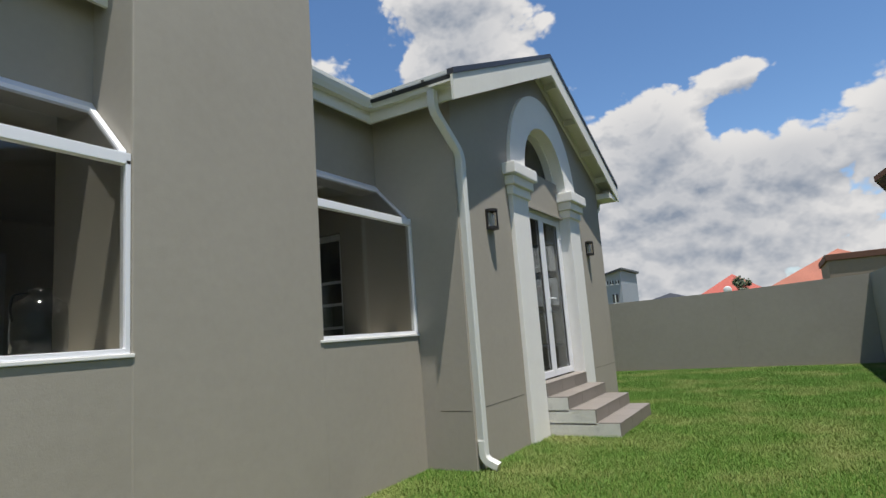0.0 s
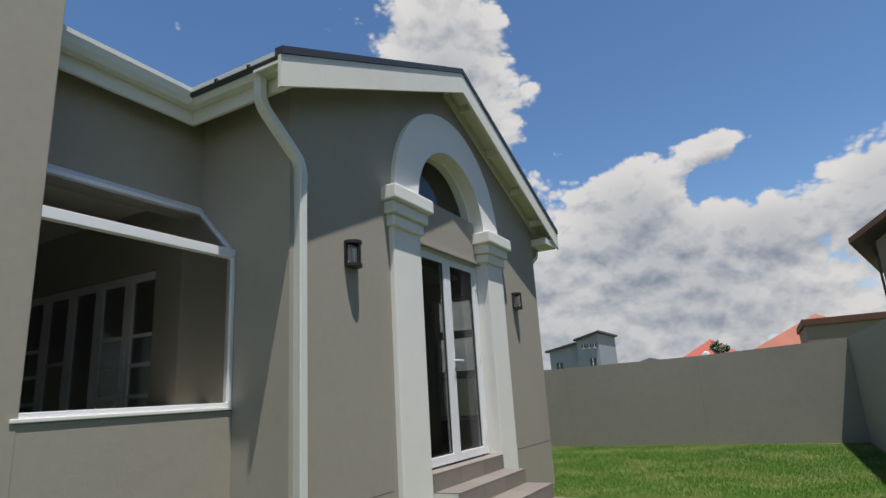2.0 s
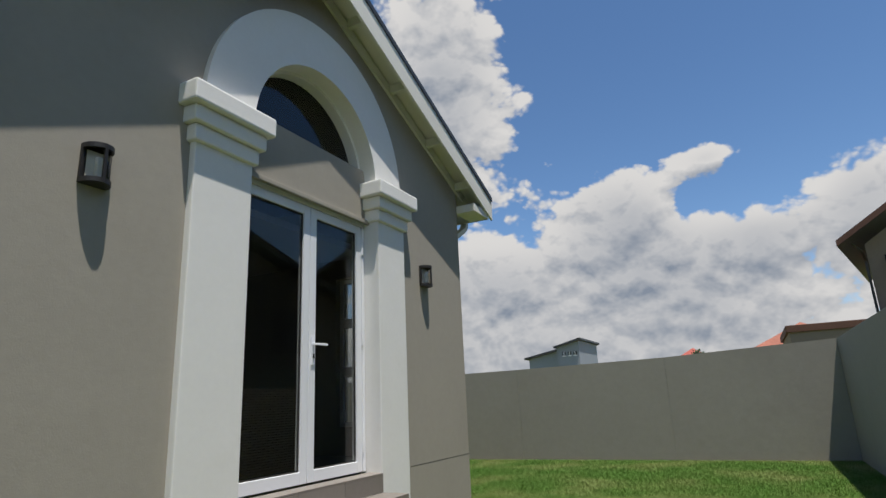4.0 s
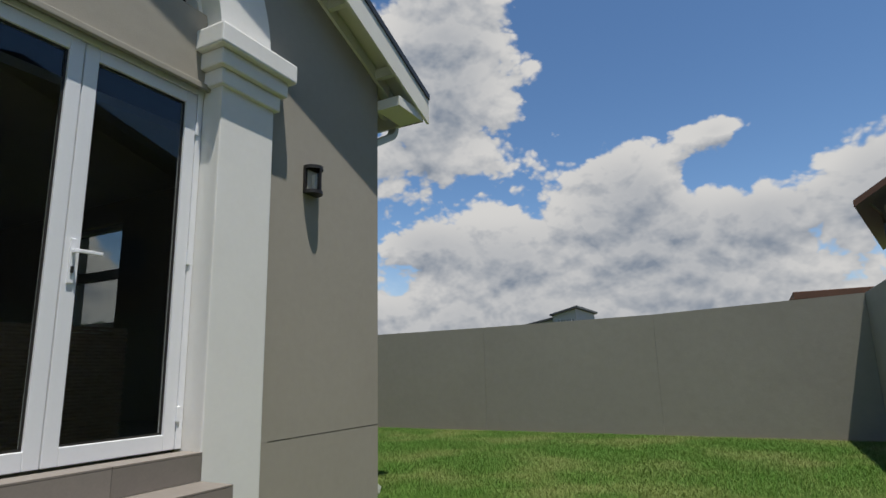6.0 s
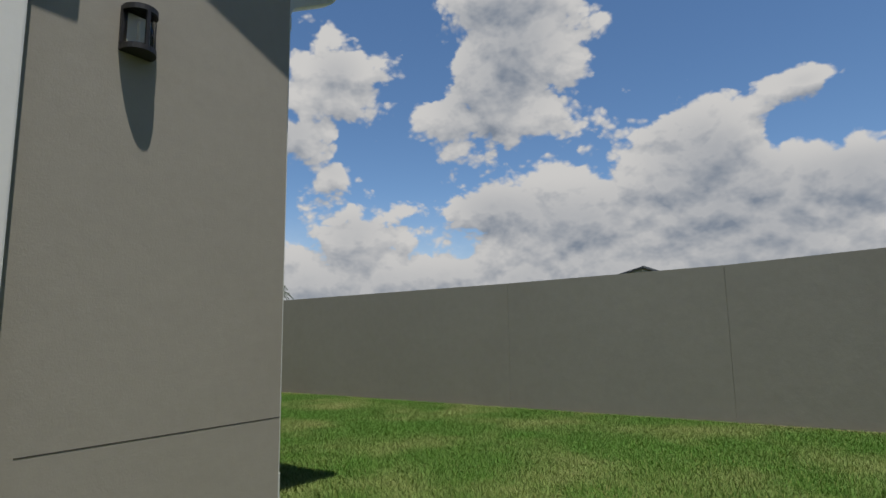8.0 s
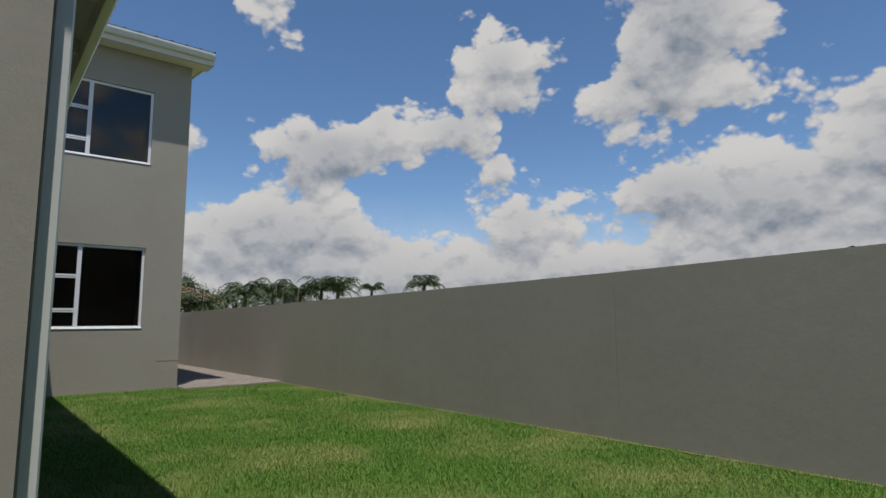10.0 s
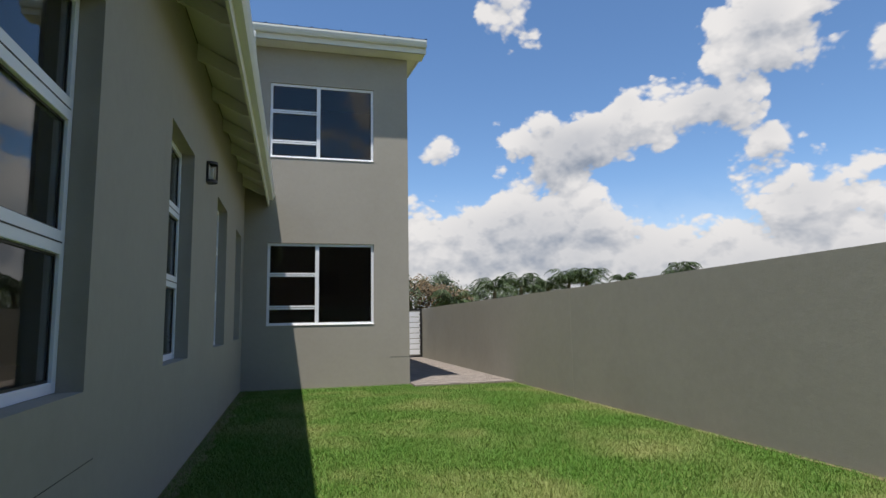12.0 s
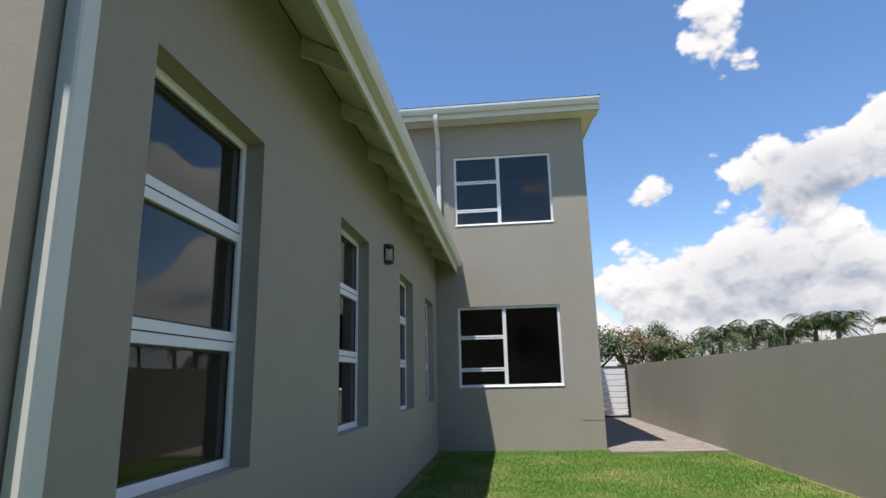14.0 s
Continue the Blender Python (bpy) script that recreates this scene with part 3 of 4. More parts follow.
for i, (a, b, c, d) in enumerate(SIDE):
    window(f"window_{i + 1}", "x", a + 0.002, b - 0.002, c + 0.002, d - 0.002, W - 0.155, 1,
           [(a + 0.057, b - 0.057, 1.72, 1.84), (a + 0.057, b - 0.057, 2.42, 2.54)],
           [(a + 0.057, b - 0.057, p, q) for p, q in ((c + 0.057, 1.72), (1.84, 2.42), (2.54, d - 0.057))],
           "tall white aluminium window of three stacked tinted panes", fw=0.055, group="side windows")

T_Y = 11.33
for name, z0, z1, b1, b2 in (("window_5", 1.32, 3.08, 2.40, 1.70), ("window_6", 4.96, 6.66, 6.02, 5.33)):
    a, b, m = 6.38, 8.65, 7.42
    window(name, "y", a + 0.002, b - 0.002, z0 + 0.002, z1 - 0.002, T_Y + 0.07, -1,
           [(m - 0.04, m + 0.04, z0 + 0.057, z1 - 0.057), (a + 0.057, m - 0.04, b1 - 0.04, b1 + 0.04), (a + 0.057, m - 0.04, b2 - 0.04, b2 + 0.04)],
           [(m + 0.04, b - 0.057, z0 + 0.057, z1 - 0.057), (a + 0.057, m - 0.04, b1 + 0.04, z1 - 0.057), (a + 0.057, m - 0.04, b2 + 0.04, b1 - 0.04), (a + 0.057, m - 0.04, z0 + 0.057, b2 - 0.04)],
           "wide white aluminium window with one large and three small panes", group="tower windows",
           sill=((a, T_Y - 0.012, z0 - 0.002), (b, T_Y + 0.04, z0 + 0.014)))


def bay(name, u0, u1, label):
    """A bay window: upright glass flush with the apron, sloping glass up to the wall above."""
    root = tagged(new(name), label, "window", "bay windows", "structure")
    f = 0.034
    for a, b, c, d in ((u0, u0 + f, SILL, HEAD), (u1 - f, u1, SILL, HEAD), (u0 + f, u1 - f, SILL, SILL + f), (u0, u1, HEAD - 0.03, HEAD + 0.05)):
        part("window_frame", box((a, F + 0.005, c), (b, F + 0.07, d), 0.004), M_ALU, root)
    part("ledge", box((u0, F + 0.07, HEAD + 0.02), (u1, F + 0.12, HEAD + 0.06)), M_ALU, root)
    g = part("pane", box((u0 + f, F + 0.03, SILL + f), (u1 - f, F + 0.036, HEAD - 0.04)), M_GLASS, root, "tinted upright bay glass")
    g.visible_shadow = False
    # sloping glass and its frame
    y0, z0, y1, z1 = F + 0.06, HEAD + 0.06, B, HEAD + 0.06 + (B - F - 0.06) * 1.05
    g = part("pane", prism([(y0, z0 - 0.004), (y1, z1 - 0.004), (y1, z1), (y0, z0)], "x", u0 + 0.03, u1 - 0.03), M_GLASS, root, "tinted sloping bay glass")
    g.visible_shadow = False
    for a, b in ((u0, u0 + 0.045), (u1 - 0.045, u1)):
        part("window_frame", prism([(y0, z0 - 0.03), (y1, z1 - 0.03), (y1, z1 + 0.02), (y0, z0 + 0.02)], "x", a, b), M_ALU, root)
    part("window_frame", prism([(y1 - 0.05, z1 - 0.075), (y1, z1 - 0.02), (y1, z1 + 0.03), (y1 - 0.05, z1 - 0.025)], "x", u0, u1), M_ALU, root)
    part("window_sill", box((u0, F - 0.014, SILL - 0.026), (u1 + (0.02 if u1 < -0.1 else -0.002), F + 0.12, SILL), 0.005), M_WHITE, root, "white painted sill")
    part("inner_sill", box((u0, F + 0.12, SILL - 0.06), (u1 - 0.002, B + 0.3, SILL + 0.035)), M_INNER, root, "pale deep inner window ledge")
    return root


bay("window_7", -1.62, -0.003, "white framed bay window with sloping tinted glass beside the gable")
bay("window_8", -5.648, -3.365, "white framed bay window with sloping tinted glass beside the pier")

# ---- arched doorway ----
for x0, x1 in ((1.47, 2.02), (3.82, 4.34)):
    col = thing("pilaster", "white painted pilaster with a three-tier capital", "pilaster", "doorway pilasters", "structure")
    part("shaft", box((x0, -0.06, -0.2), (x1, 0.20, 3.24), 0.012), M_WHITE, col)
    for k, (za, zb) in enumerate(((3.215, 3.345), (3.345, 3.475), (3.475, 3.64))):
        e = (0.035, 0.075, 0.125)[k]
        part("capital_tier", box((x0 - e, -0.06 - e, za), (x1 + e, 0.19, zb - 0.002), 0.016), M_WHITE, col)


def ring(r0, r1, y0, y1, z_low):
    bm = bmesh.new()
    rows = []
    n = 48
    for i in range(n + 1):
        a = math.pi * i / n
        rows.append([bm.verts.new((AX + r * math.cos(a), y, AZC + r * math.sin(a))) for r, y in ((r0, y0), (r1, y0), (r1, y1), (r0, y1))])
    for p, q in zip(rows, rows[1:]):
        for k in range(4):
            bm.faces.new((p[k], p[(k + 1) % 4], q[(k + 1) % 4], q[k]))
    bm.faces.new(rows[0])
    bm.faces.new(rows[-1][::-1])
    return bm


tagged(part("door_arch", ring(R_IN, R_OUT, -0.055, 0.13, 3.6), M_WHITE), "broad white painted half-round arch over the door", "arch", kind="structure")
tagged(part("arch_lining", ring(R_IN - 0.035, 1.0, 0.13, 0.243, 3.6), M_WHITE), "white painted lining inside the arch", "arch", kind="structure")
tagged(part("door_lintel", box((2.02, 0.09, 3.22), (3.82, 0.28, 3.80)), M_PLASTER), "taupe plastered band between door and fanlight", "lintel", kind="structure")
tagged(part("trim", box((2.02, 0.055, 3.19), (3.82, 0.09, 3.235), 0.006), M_PLASTER), "small plaster drip moulding over the door", "moulding", kind="structure")
fan = tagged(new("window_9"), "dark half-round fanlight above the glazed doors", "window", kind="structure")
n_seg = 32
out = [(AX + 0.93 * math.cos(math.pi * i / n_seg), AZC + 0.93 * math.sin(math.pi * i / n_seg)) for i in range(n_seg + 1)]
g = part("pane", prism(out, "y", 0.245, 0.251), M_GLASS, fan)
g.visible_shadow = False

door = tagged(new("door_1"), "closed white aluminium double door with full tinted glass", "door", kind="structure")
DY, DZ0, DZ1, DX0, DX1, DXM = 0.16, 0.69, 3.21, 2.025, 3.815, 2.955
for a, b, c, d in ((DX0, DX0 + 0.045, DZ0, DZ1), (DX1 - 0.045, DX1, DZ0, DZ1), (DX0 + 0.045, DX1 - 0.045, DZ1 - 0.045, DZ1)):
    part("door_frame", box((a, DY - 0.035, c), (b, DY + 0.06, d), 0.004), M_ALU, door)
for a, b in ((DX0 + 0.05, DXM - 0.004), (DXM + 0.004, DX1 - 0.05)):
    leaf = thing("leaf", "", "")
    leaf.parent = door
    s = 0.085
    for p, q, r, t in ((a, a + s, DZ0, DZ1 - 0.05), (b - s, b, DZ0, DZ1 - 0.05), (a + s, b - s, DZ0, DZ0 + 0.10), (a + s, b - s, DZ1 - 0.05 - s, DZ1 - 0.05)):
        part("stile", box((p, DY - 0.03, r), (q, DY + 0.03, t), 0.005), M_ALU, leaf)
    g = part("pane", box((a + s, DY - 0.003, DZ0 + 0.10), (b - s, DY + 0.003, DZ1 - 0.05 - s)), M_GLASS, leaf, "tinted door glass")
    g.visible_shadow = False
    bm = bmesh.new()
    for p, q, r, t in ((a + s, a + s + 0.012, DZ0 + 0.1, DZ1 - 0.135), (b - s - 0.012, b - s, DZ0 + 0.1, DZ1 - 0.135), (a + s + 0.012, b - s - 0.012, DZ0 + 0.1, DZ0 + 0.112), (a + s + 0.012, b - s - 0.012, DZ1 - 0.147, DZ1 - 0.135)):
        box((p, DY - 0.012, r), (q, DY - 0.004, t), bm=bm)
    part("gasket", bm, M_LAMP, leaf, "black rubber seal")
part("handle_plate", box((DXM + 0.03, DY - 0.042, 1.68), (DXM + 0.065, DY - 0.03, 1.94), 0.004), M_ALU, door, "white lock plate")
part("lever_handle", sweep(bent([(DXM + 0.048, DY - 0.03, 1.865), (DXM + 0.048, DY - 0.085, 1.865), (DXM + 0.19, DY - 0.085, 1.865)], 5, 0.025), (0, 0, 1), 0.02, 0.018), M_ALU, door, "white lever handle")
part("key_cylinder", box((DXM + 0.04, DY - 0.052, 1.74), (DXM + 0.056, DY - 0.04, 1.78), 0.004), M_LAMP, door)
for z in (0.86, 1.9, 2.85):
    part("hinge", box((DX1 - 0.055, DY - 0.045, z), (DX1 - 0.03, DY - 0.03, z + 0.10), 0.004), M_ALU, door)

# entrance steps
steps = thing("entrance_steps", "four grey tiled steps with rough white plastered sides", "steps")
SX0, SX1 = 2.03, 3.83
NOSE = [(-1.0, 0.17), (-0.70, 0.335), (-0.35, 0.50), (-0.065, 0.675)]
for k, (y, z) in enumerate(NOSE):
    part("step_core", box((SX0, y + 0.012, -0.1 if k == 0 else NOSE[k - 1][1] - 0.03), (SX1 - 0.004, 0.11, z - 0.012)), M_SCREED, steps, "rough white plaster")
tile_mesh = {}
for k, (y, z) in enumerate(NOSE):
    y1 = NOSE[k + 1][0] if k < 3 else 0.12
    z0 = NOSE[k - 1][1] if k else 0.0
    n = 3
    wd = (SX1 - SX0) / n
    for i in range(n):
        a, b = SX0 + i * wd + 0.002, SX0 + (i + 1) * wd - 0.002
        part("tread_tile", box((a, y, z - 0.012), (b, y1 - 0.002, z), 0.002), M_TILE, steps)
        part("riser_tile", box((a, y, z0 + 0.003), (b, y + 0.012, z - 0.014)), M_TILE, steps)


# ---- wall lamps ----
def wall_lamp(m):
    """A half-round black lamp with glass between upright straps; it stands out along local -y."""
    root = thing("wall_lamp", "black metal half-round wall lamp with clear glass", "wall lamp", "outdoor wall lamps")
    w, d, h = 0.085, 0.115, 0.25
    arc = [(w * math.cos(math.pi * (1 + i / 12)), -0.02 + (d - 0.02) * math.sin(math.pi * (1 + i / 12))) for i in range(13)]
    part("back_plate", box((-w - 0.004, -0.02, -h / 2), (w + 0.004, 0.004, h / 2), 0.003), M_LAMP, root)
    part("cap", prism([(1.06 * x, 1.06 * y) for x, y in arc], "z", h / 2 - 0.03, h / 2), M_LAMP, root)
    part("base", prism([(1.06 * x, 1.06 * y) for x, y in arc], "z", -h / 2, -h / 2 + 0.03), M_LAMP, root)
    g = part("glass", prism([(0.93 * x, 0.93 * y) for x, y in arc], "z", -h / 2 + 0.03, h / 2 - 0.03), M_LAMPGLASS, root, "clear curved lamp glass", True)
    g.visible_shadow = False
    for i in (0, 6, 12):
        x, y = arc[i]
        part("strap", box((x - 0.009, y - 0.006, -h / 2 + 0.03), (x + 0.009, y + 0.01, h / 2 - 0.03)), M_LAMP, root)
    # pale plate added in front of the black back so the glass looks lighter
    part("reflector", box((-0.06, -0.026, -h / 2 + 0.035), (0.06, -0.021, h / 2 - 0.035)), M_WHITEDISH, root, "pale inner plate added to lighten the lamp glass")
    part("bulb", box((-0.018, -0.07, -0.08), (0.018, -0.035, 0.05), 0.008), M_WHITEDISH, root, "pale lamp tube")
    root.matrix_basis = m
    return root


lamp = wall_lamp(pose(0.80, 0.0, 2.785))
copy_thing(lamp, pose(4.86, 0.0, 2.785))
copy_thing(lamp, pose(W, 5.84, 3.175, 0, 0, 90))

# ---- the two-storey wing ----
TX0, TX1, TZ = 0.6, 9.435, 7.62
tagged(part("wall_wing_front", holed(TX0, TX1, -0.3, TZ, [(6.38, 8.65, 1.32, 3.08), (6.38, 8.65, 4.96, 6.66)], T_Y, T_Y + 0.26, "y"), M_PLASTER), "tall taupe plastered front of the two-storey wing", "wall", kind="structure")
tagged(part("wall_wing_side", box((TX1 - 0.26, T_Y + 0.26, -0.3), (TX1, 20.1, TZ)), M_PLASTER), "tall taupe plastered flank of the two-storey wing", "wall", kind="structure")
tagged(part("wall_wing_back", box((TX0, 20.1, -0.3), (TX1, 20.35, TZ)), M_PLASTER), "plain plastered back of the wing", "wall", kind="structure")
tagged(part("wall_wing_west", box((TX0, T_Y + 0.26, -0.3), (TX0 + 0.26, 20.1, TZ)), M_PLASTER), "plain plastered west side of the wing", "wall", kind="structure")
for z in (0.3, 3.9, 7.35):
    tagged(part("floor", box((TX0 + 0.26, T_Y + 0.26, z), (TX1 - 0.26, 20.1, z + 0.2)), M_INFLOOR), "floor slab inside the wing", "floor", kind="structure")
# coping brown on this inner wall stands in for the wing rooms' shade
tagged(part("wall_wing_inner", box((TX0 + 0.3, 14.6, 0.5), (TX1 - 0.3, 14.75, 7.3)), M_COPING), "inner wall of the wing, dark brown in place of room shade", "wall", kind="structure")
sheet_roof("roof_wing", [(TX0 - 0.4, 10.86, 7.74), (9.80, 10.86, 7.74), (9.80, 20.6, 9.0), (TX0 - 0.4, 20.6, 9.0)], "charcoal sheet metal roof of the two-storey wing", 30, "x")
wg = gutter("x", 10.93, -1, 7.60, TX0 - 0.4, 9.81, "cream metal gutter along the upper roof edge")
tagged(part("trim", prism([(10.93, 7.47), (T_Y, 7.47), (T_Y, 7.50), (10.93, 7.50)], "x", TX0 - 0.4, 9.79), M_CREAM), "cream soffit board under the upper eave", "soffit", kind="structure")
tagged(part("trim", prism([(10.93, 7.52), (20.6, 8.80), (20.6, 8.98), (10.93, 7.70)], "x", 9.77, 9.80), M_CREAM), "cream barge board of the upper roof", "barge board", kind="structure")
tagged(part("trim", prism([(T_Y, 7.60), (20.4, 8.8), (20.4, 8.83), (T_Y, 7.63)], "x", TX1, 9.77), M_CREAM), "cream soffit under the upper verge", "soffit", kind="structure")
tagged(part("trim", box((8.98, T_Y - 0.0025, 0.60), (TX1, T_Y + 0.01, 0.605)), M_GROOVE), "thin dark joint line in the plaster", "joint", kind="structure")
downpipe([(6.03, 10.88, 7.58), (6.03, 10.88, 7.40), (6.03, T_Y - 0.06, 7.02), (6.03, T_Y - 0.06, 4.42)], (1, 0, 0), "pale square metal downpipe on the upper wall")

# ---- inside, seen through the glass ----
sofa = thing("rattan_sofa", "brown woven rattan sofa back behind the glass door", "sofa", at=(2.95, 0.85, FLOOR))
part("frame", box((-0.88, 0.0, 0.06), (0.88, 0.62, 0.80), 0.03), M_RATTAN, sofa)
bm = bmesh.new()
for r in range(33):
    z = 0.07 + r * 0.024
    pts = []
    for i in range(61):
        x = -0.9 + 1.8 * i / 60
        pts.append((x, -0.012 + 0.009 * math.cos(i * math.pi / 2 + (r % 2) * math.pi), z))
    rings = [[bm.verts.new((x, y + dy, zz + dz)) for dy, dz in ((-0.008, 0), (0, 0.011), (0.008, 0), (0, -0.011))] for x, y, zz in pts]
    for p, q in zip(rings, rings[1:]):
        for k in range(4):
            bm.faces.new((p[k], p[(k + 1) % 4], q[(k + 1) % 4], q[k]))
part("woven_back", bm, M_RATTAN, sofa, "woven brown rattan strands")
for x in (-0.82, 0.76):
    for y in (0.03, 0.55):
        part("leg", box((x, y, 0.0), (x + 0.06, y + 0.05, 0.06)), M_RATTAN, sofa)

jug = thing("glass_jug", "dimpled clear glass jug standing on the window ledge", "jug", at=(-3.75, 0.93, SILL + 0.035))
bm = bmesh.new()
prof = [(0.0, 0.004), (0.135, 0.0), (0.148, 0.02), (0.15, 0.10), (0.148, 0.25), (0.135, 0.31), (0.08, 0.345), (0.062, 0.36), (0.062, 0.39), (0.07, 0.40)]
rows = []
for j, (r, z) in enumerate(prof):
    rows.append([bm.verts.new(((r + (0.004 * ((i + j) % 2) if 2 <= j <= 5 else 0)) * math.cos(2 * math.pi * i / 28), (r + (0.004 * ((i + j) % 2) if 2 <= j <= 5 else 0)) * math.sin(2 * math.pi * i / 28), z)) for i in range(28)])
for p, q in zip(rows, rows[1:]):
    for i in range(28):
        bm.faces.new((p[i], p[(i + 1) % 28], q[(i + 1) % 28], q[i]))
M_JUG = glass("jug_glass", (0.86, 0.87, 0.87), 0.12)
part("body", bm, M_JUG, jug, "dimpled clear glass", True)
part("handle", sweep(bent([(-0.06, 0, 0.37), (-0.15, 0, 0.36), (-0.165, 0, 0.26), (-0.148, 0, 0.2)], 4, 0.03), (0, 1, 0), 0.018, 0.012), M_LAMP, jug, "dark strap handle")

# glazed folding doors on two sides of the bay room
def folding_doors(name, axis, start, leaf, count, w, head, rails, label):
    """White framed glazed leaves side by side; axis y: along x at y = w; axis x: along y at x = w. rails: heights of bars, leaf by leaf."""
    root = tagged(new(name), label, "door", kind="structure")
    put = lambda a, b, c, d, p, q: ((a, p, c), (b, q, d)) if axis == "y" else ((p, a, c), (q, b, d))
    for i in range(count):
        a, b = start + i * leaf + 0.003, start + (i + 1) * leaf - 0.003
        door_leaf = new("leaf")
        door_leaf.parent = root
        for p, q, r, t in ((a, a + 0.065, FLOOR, head), (b - 0.065, b, FLOOR, head), (a + 0.065, b - 0.065, FLOOR, FLOOR + 0.09), (a + 0.065, b - 0.065, head - 0.08, head)):
            part("stile", box(*put(p, q, r, t, w, w + 0.05), 0.004), M_ALU, door_leaf)
        g = part("pane", box(*put(a + 0.065, b - 0.065, FLOOR + 0.09, head - 0.08, w + 0.022, w + 0.028)), M_GLASS, door_leaf, "dark door glass")
        g.visible_shadow = False
        for z in rails[i % len(rails)]:
            part("glazing_bar", box(*put(a + 0.065, b - 0.065, z, z + 0.035, w + 0.01, w + 0.042)), M_ALU, door_leaf)
    return root


folding_doors("door_2", "y", -4.6, 0.685, 4, 5.93, 2.948, [(1.35, 2.05)], "tall white framed folding glass doors across the room")
folding_doors("door_3", "x", 1.702, 0.489, 5, 0.06, 2.797, [(1.60, 1.89, 2.17), (1.60, 1.89, 2.17), (), (2.0,), (1.60, 1.89, 2.17)], "row of white framed folding glass doors between the rooms")

# ---- paved side passage and gate ----
PX0, PX1, PY0, PY1 = TX1, E_X, 10.78, 20.2
tagged(part("pavement", box((PX0 - 0.0, PY0, -0.1), (PX1, 30, 0.012)), M_SAND), "sandy bed of the paved side passage", "pavement", kind="structure")
bm_v, bm_f = [], []
row = 0
y = PY0
while y < 24:
    x = PX0 + (-0.1 if row % 2 else 0.0)
    while x < PX1:
        a, b = max(x, PX0) + 0.003, min(x + 0.2, PX1) - 0.003
        if b - a > 0.02:
            h = 0.036 + 0.004 * random.random()
            k = len(bm_v)
            bm_v += [(a, y + 0.003, 0.0), (b, y + 0.003, 0.0), (b, y + 0.097, 0.0), (a, y + 0.097, 0.0), (a + 0.004, y + 0.007, h), (b - 0.004, y + 0.007, h), (b - 0.004, y + 0.093, h), (a + 0.004, y + 0.093, h)]
            bm_f += [(k + 4, k + 5, k + 6, k + 7), (k, k + 1, k + 5, k + 4), (k + 1, k + 2, k + 6, k + 5), (k + 2, k + 3, k + 7, k + 6), (k + 3, k, k + 4, k + 7)]
        x += 0.2
    y += 0.1
    row += 1
me = bpy.data.meshes.new("pavers")
me.from_pydata(bm_v, [], bm_f)
me.materials.append(M_PAVER)
tagged(new("pavers", me), "grey-brown brick pavers of the side passage", "pavers", kind="stuff")

gate = thing("slatted_gate", "white slatted gate in a dark metal frame", "gate")
for a, b, c, d in ((PX0 + 0.01, PX0 + 0.07, 0.05, 1.85), (PX1 - 0.09, PX1 - 0.02, 0.05, 1.85)):
    part("post", box((a, 20.17, c - 0.04), (b, 20.24, d), 0.004), M_LAMP, gate)
part("rail", box((PX0 + 0.07, 20.18, 0.06), (PX1 - 0.09, 20.23, 0.12)), M_LAMP, gate)
part("rail", box((PX0 + 0.07, 20.18, 1.77), (PX1 - 0.09, 20.23, 1.83)), M_LAMP, gate)
for i in range(8):
    z = 0.15 + i * 0.2
    part("slat", box((PX0 + 0.07, 20.19, z), (PX1 - 0.09, 20.215, z + 0.175), 0.004), M_ALU, gate)
    part("slat_clip", box((PX1 - 0.12, 20.165, z + 0.06), (PX1 - 0.07, 20.19, z + 0.11)), M_LAMP, gate)


# ---- neighbouring houses ----
def hip_roof(x0, x1, y0, y1, z0, z1, inset):
    bm = bmesh.new()
    lo = [bm.verts.new(p) for p in ((x0, y0, z0), (x1, y0, z0), (x1, y1, z0), (x0, y1, z0))]
    if y1 - y0 > x1 - x0:
        m = (x0 + x1) / 2
        hi = [bm.verts.new((m, y0 + inset, z1)), bm.verts.new((m, y1 - inset, z1))]
        bm.faces.new((lo[0], lo[1], hi[0]))
        bm.faces.new((lo[1], lo[2], hi[1], hi[0]))
        bm.faces.new((lo[2], lo[3], hi[1]))
        bm.faces.new((lo[3], lo[0], hi[0], hi[1]))
    else:
        m = (y0 + y1) / 2
        hi = [bm.verts.new((x0 + inset, m, z1)), bm.verts.new((x1 - inset, m, z1))]
        bm.faces.new((lo[0], lo[1], hi[1], hi[0]))
        bm.faces.new((lo[1], lo[2], hi[1]))
        bm.faces.new((lo[2], lo[3], hi[0], hi[1]))
        bm.faces.new((lo[3], lo[0], hi[0]))
    bm.faces.new(lo[::-1])
    return bm


def far_window(root, x, y0, y1, z0, z1):
    w = part("window", box((x - 0.08, y0, z0), (x + 0.02, y1, z1)), M_DARKGLASS, root)
    part("frame", box((x - 0.1, y0, z0 - 0.08), (x + 0.02, y1, z0 + 0.02)), M_ALU, w)
    part("frame", box((x - 0.1, (y0 + y1) / 2 - 0.04, z0), (x - 0.07, (y0 + y1) / 2 + 0.04, z1)), M_ALU, w)


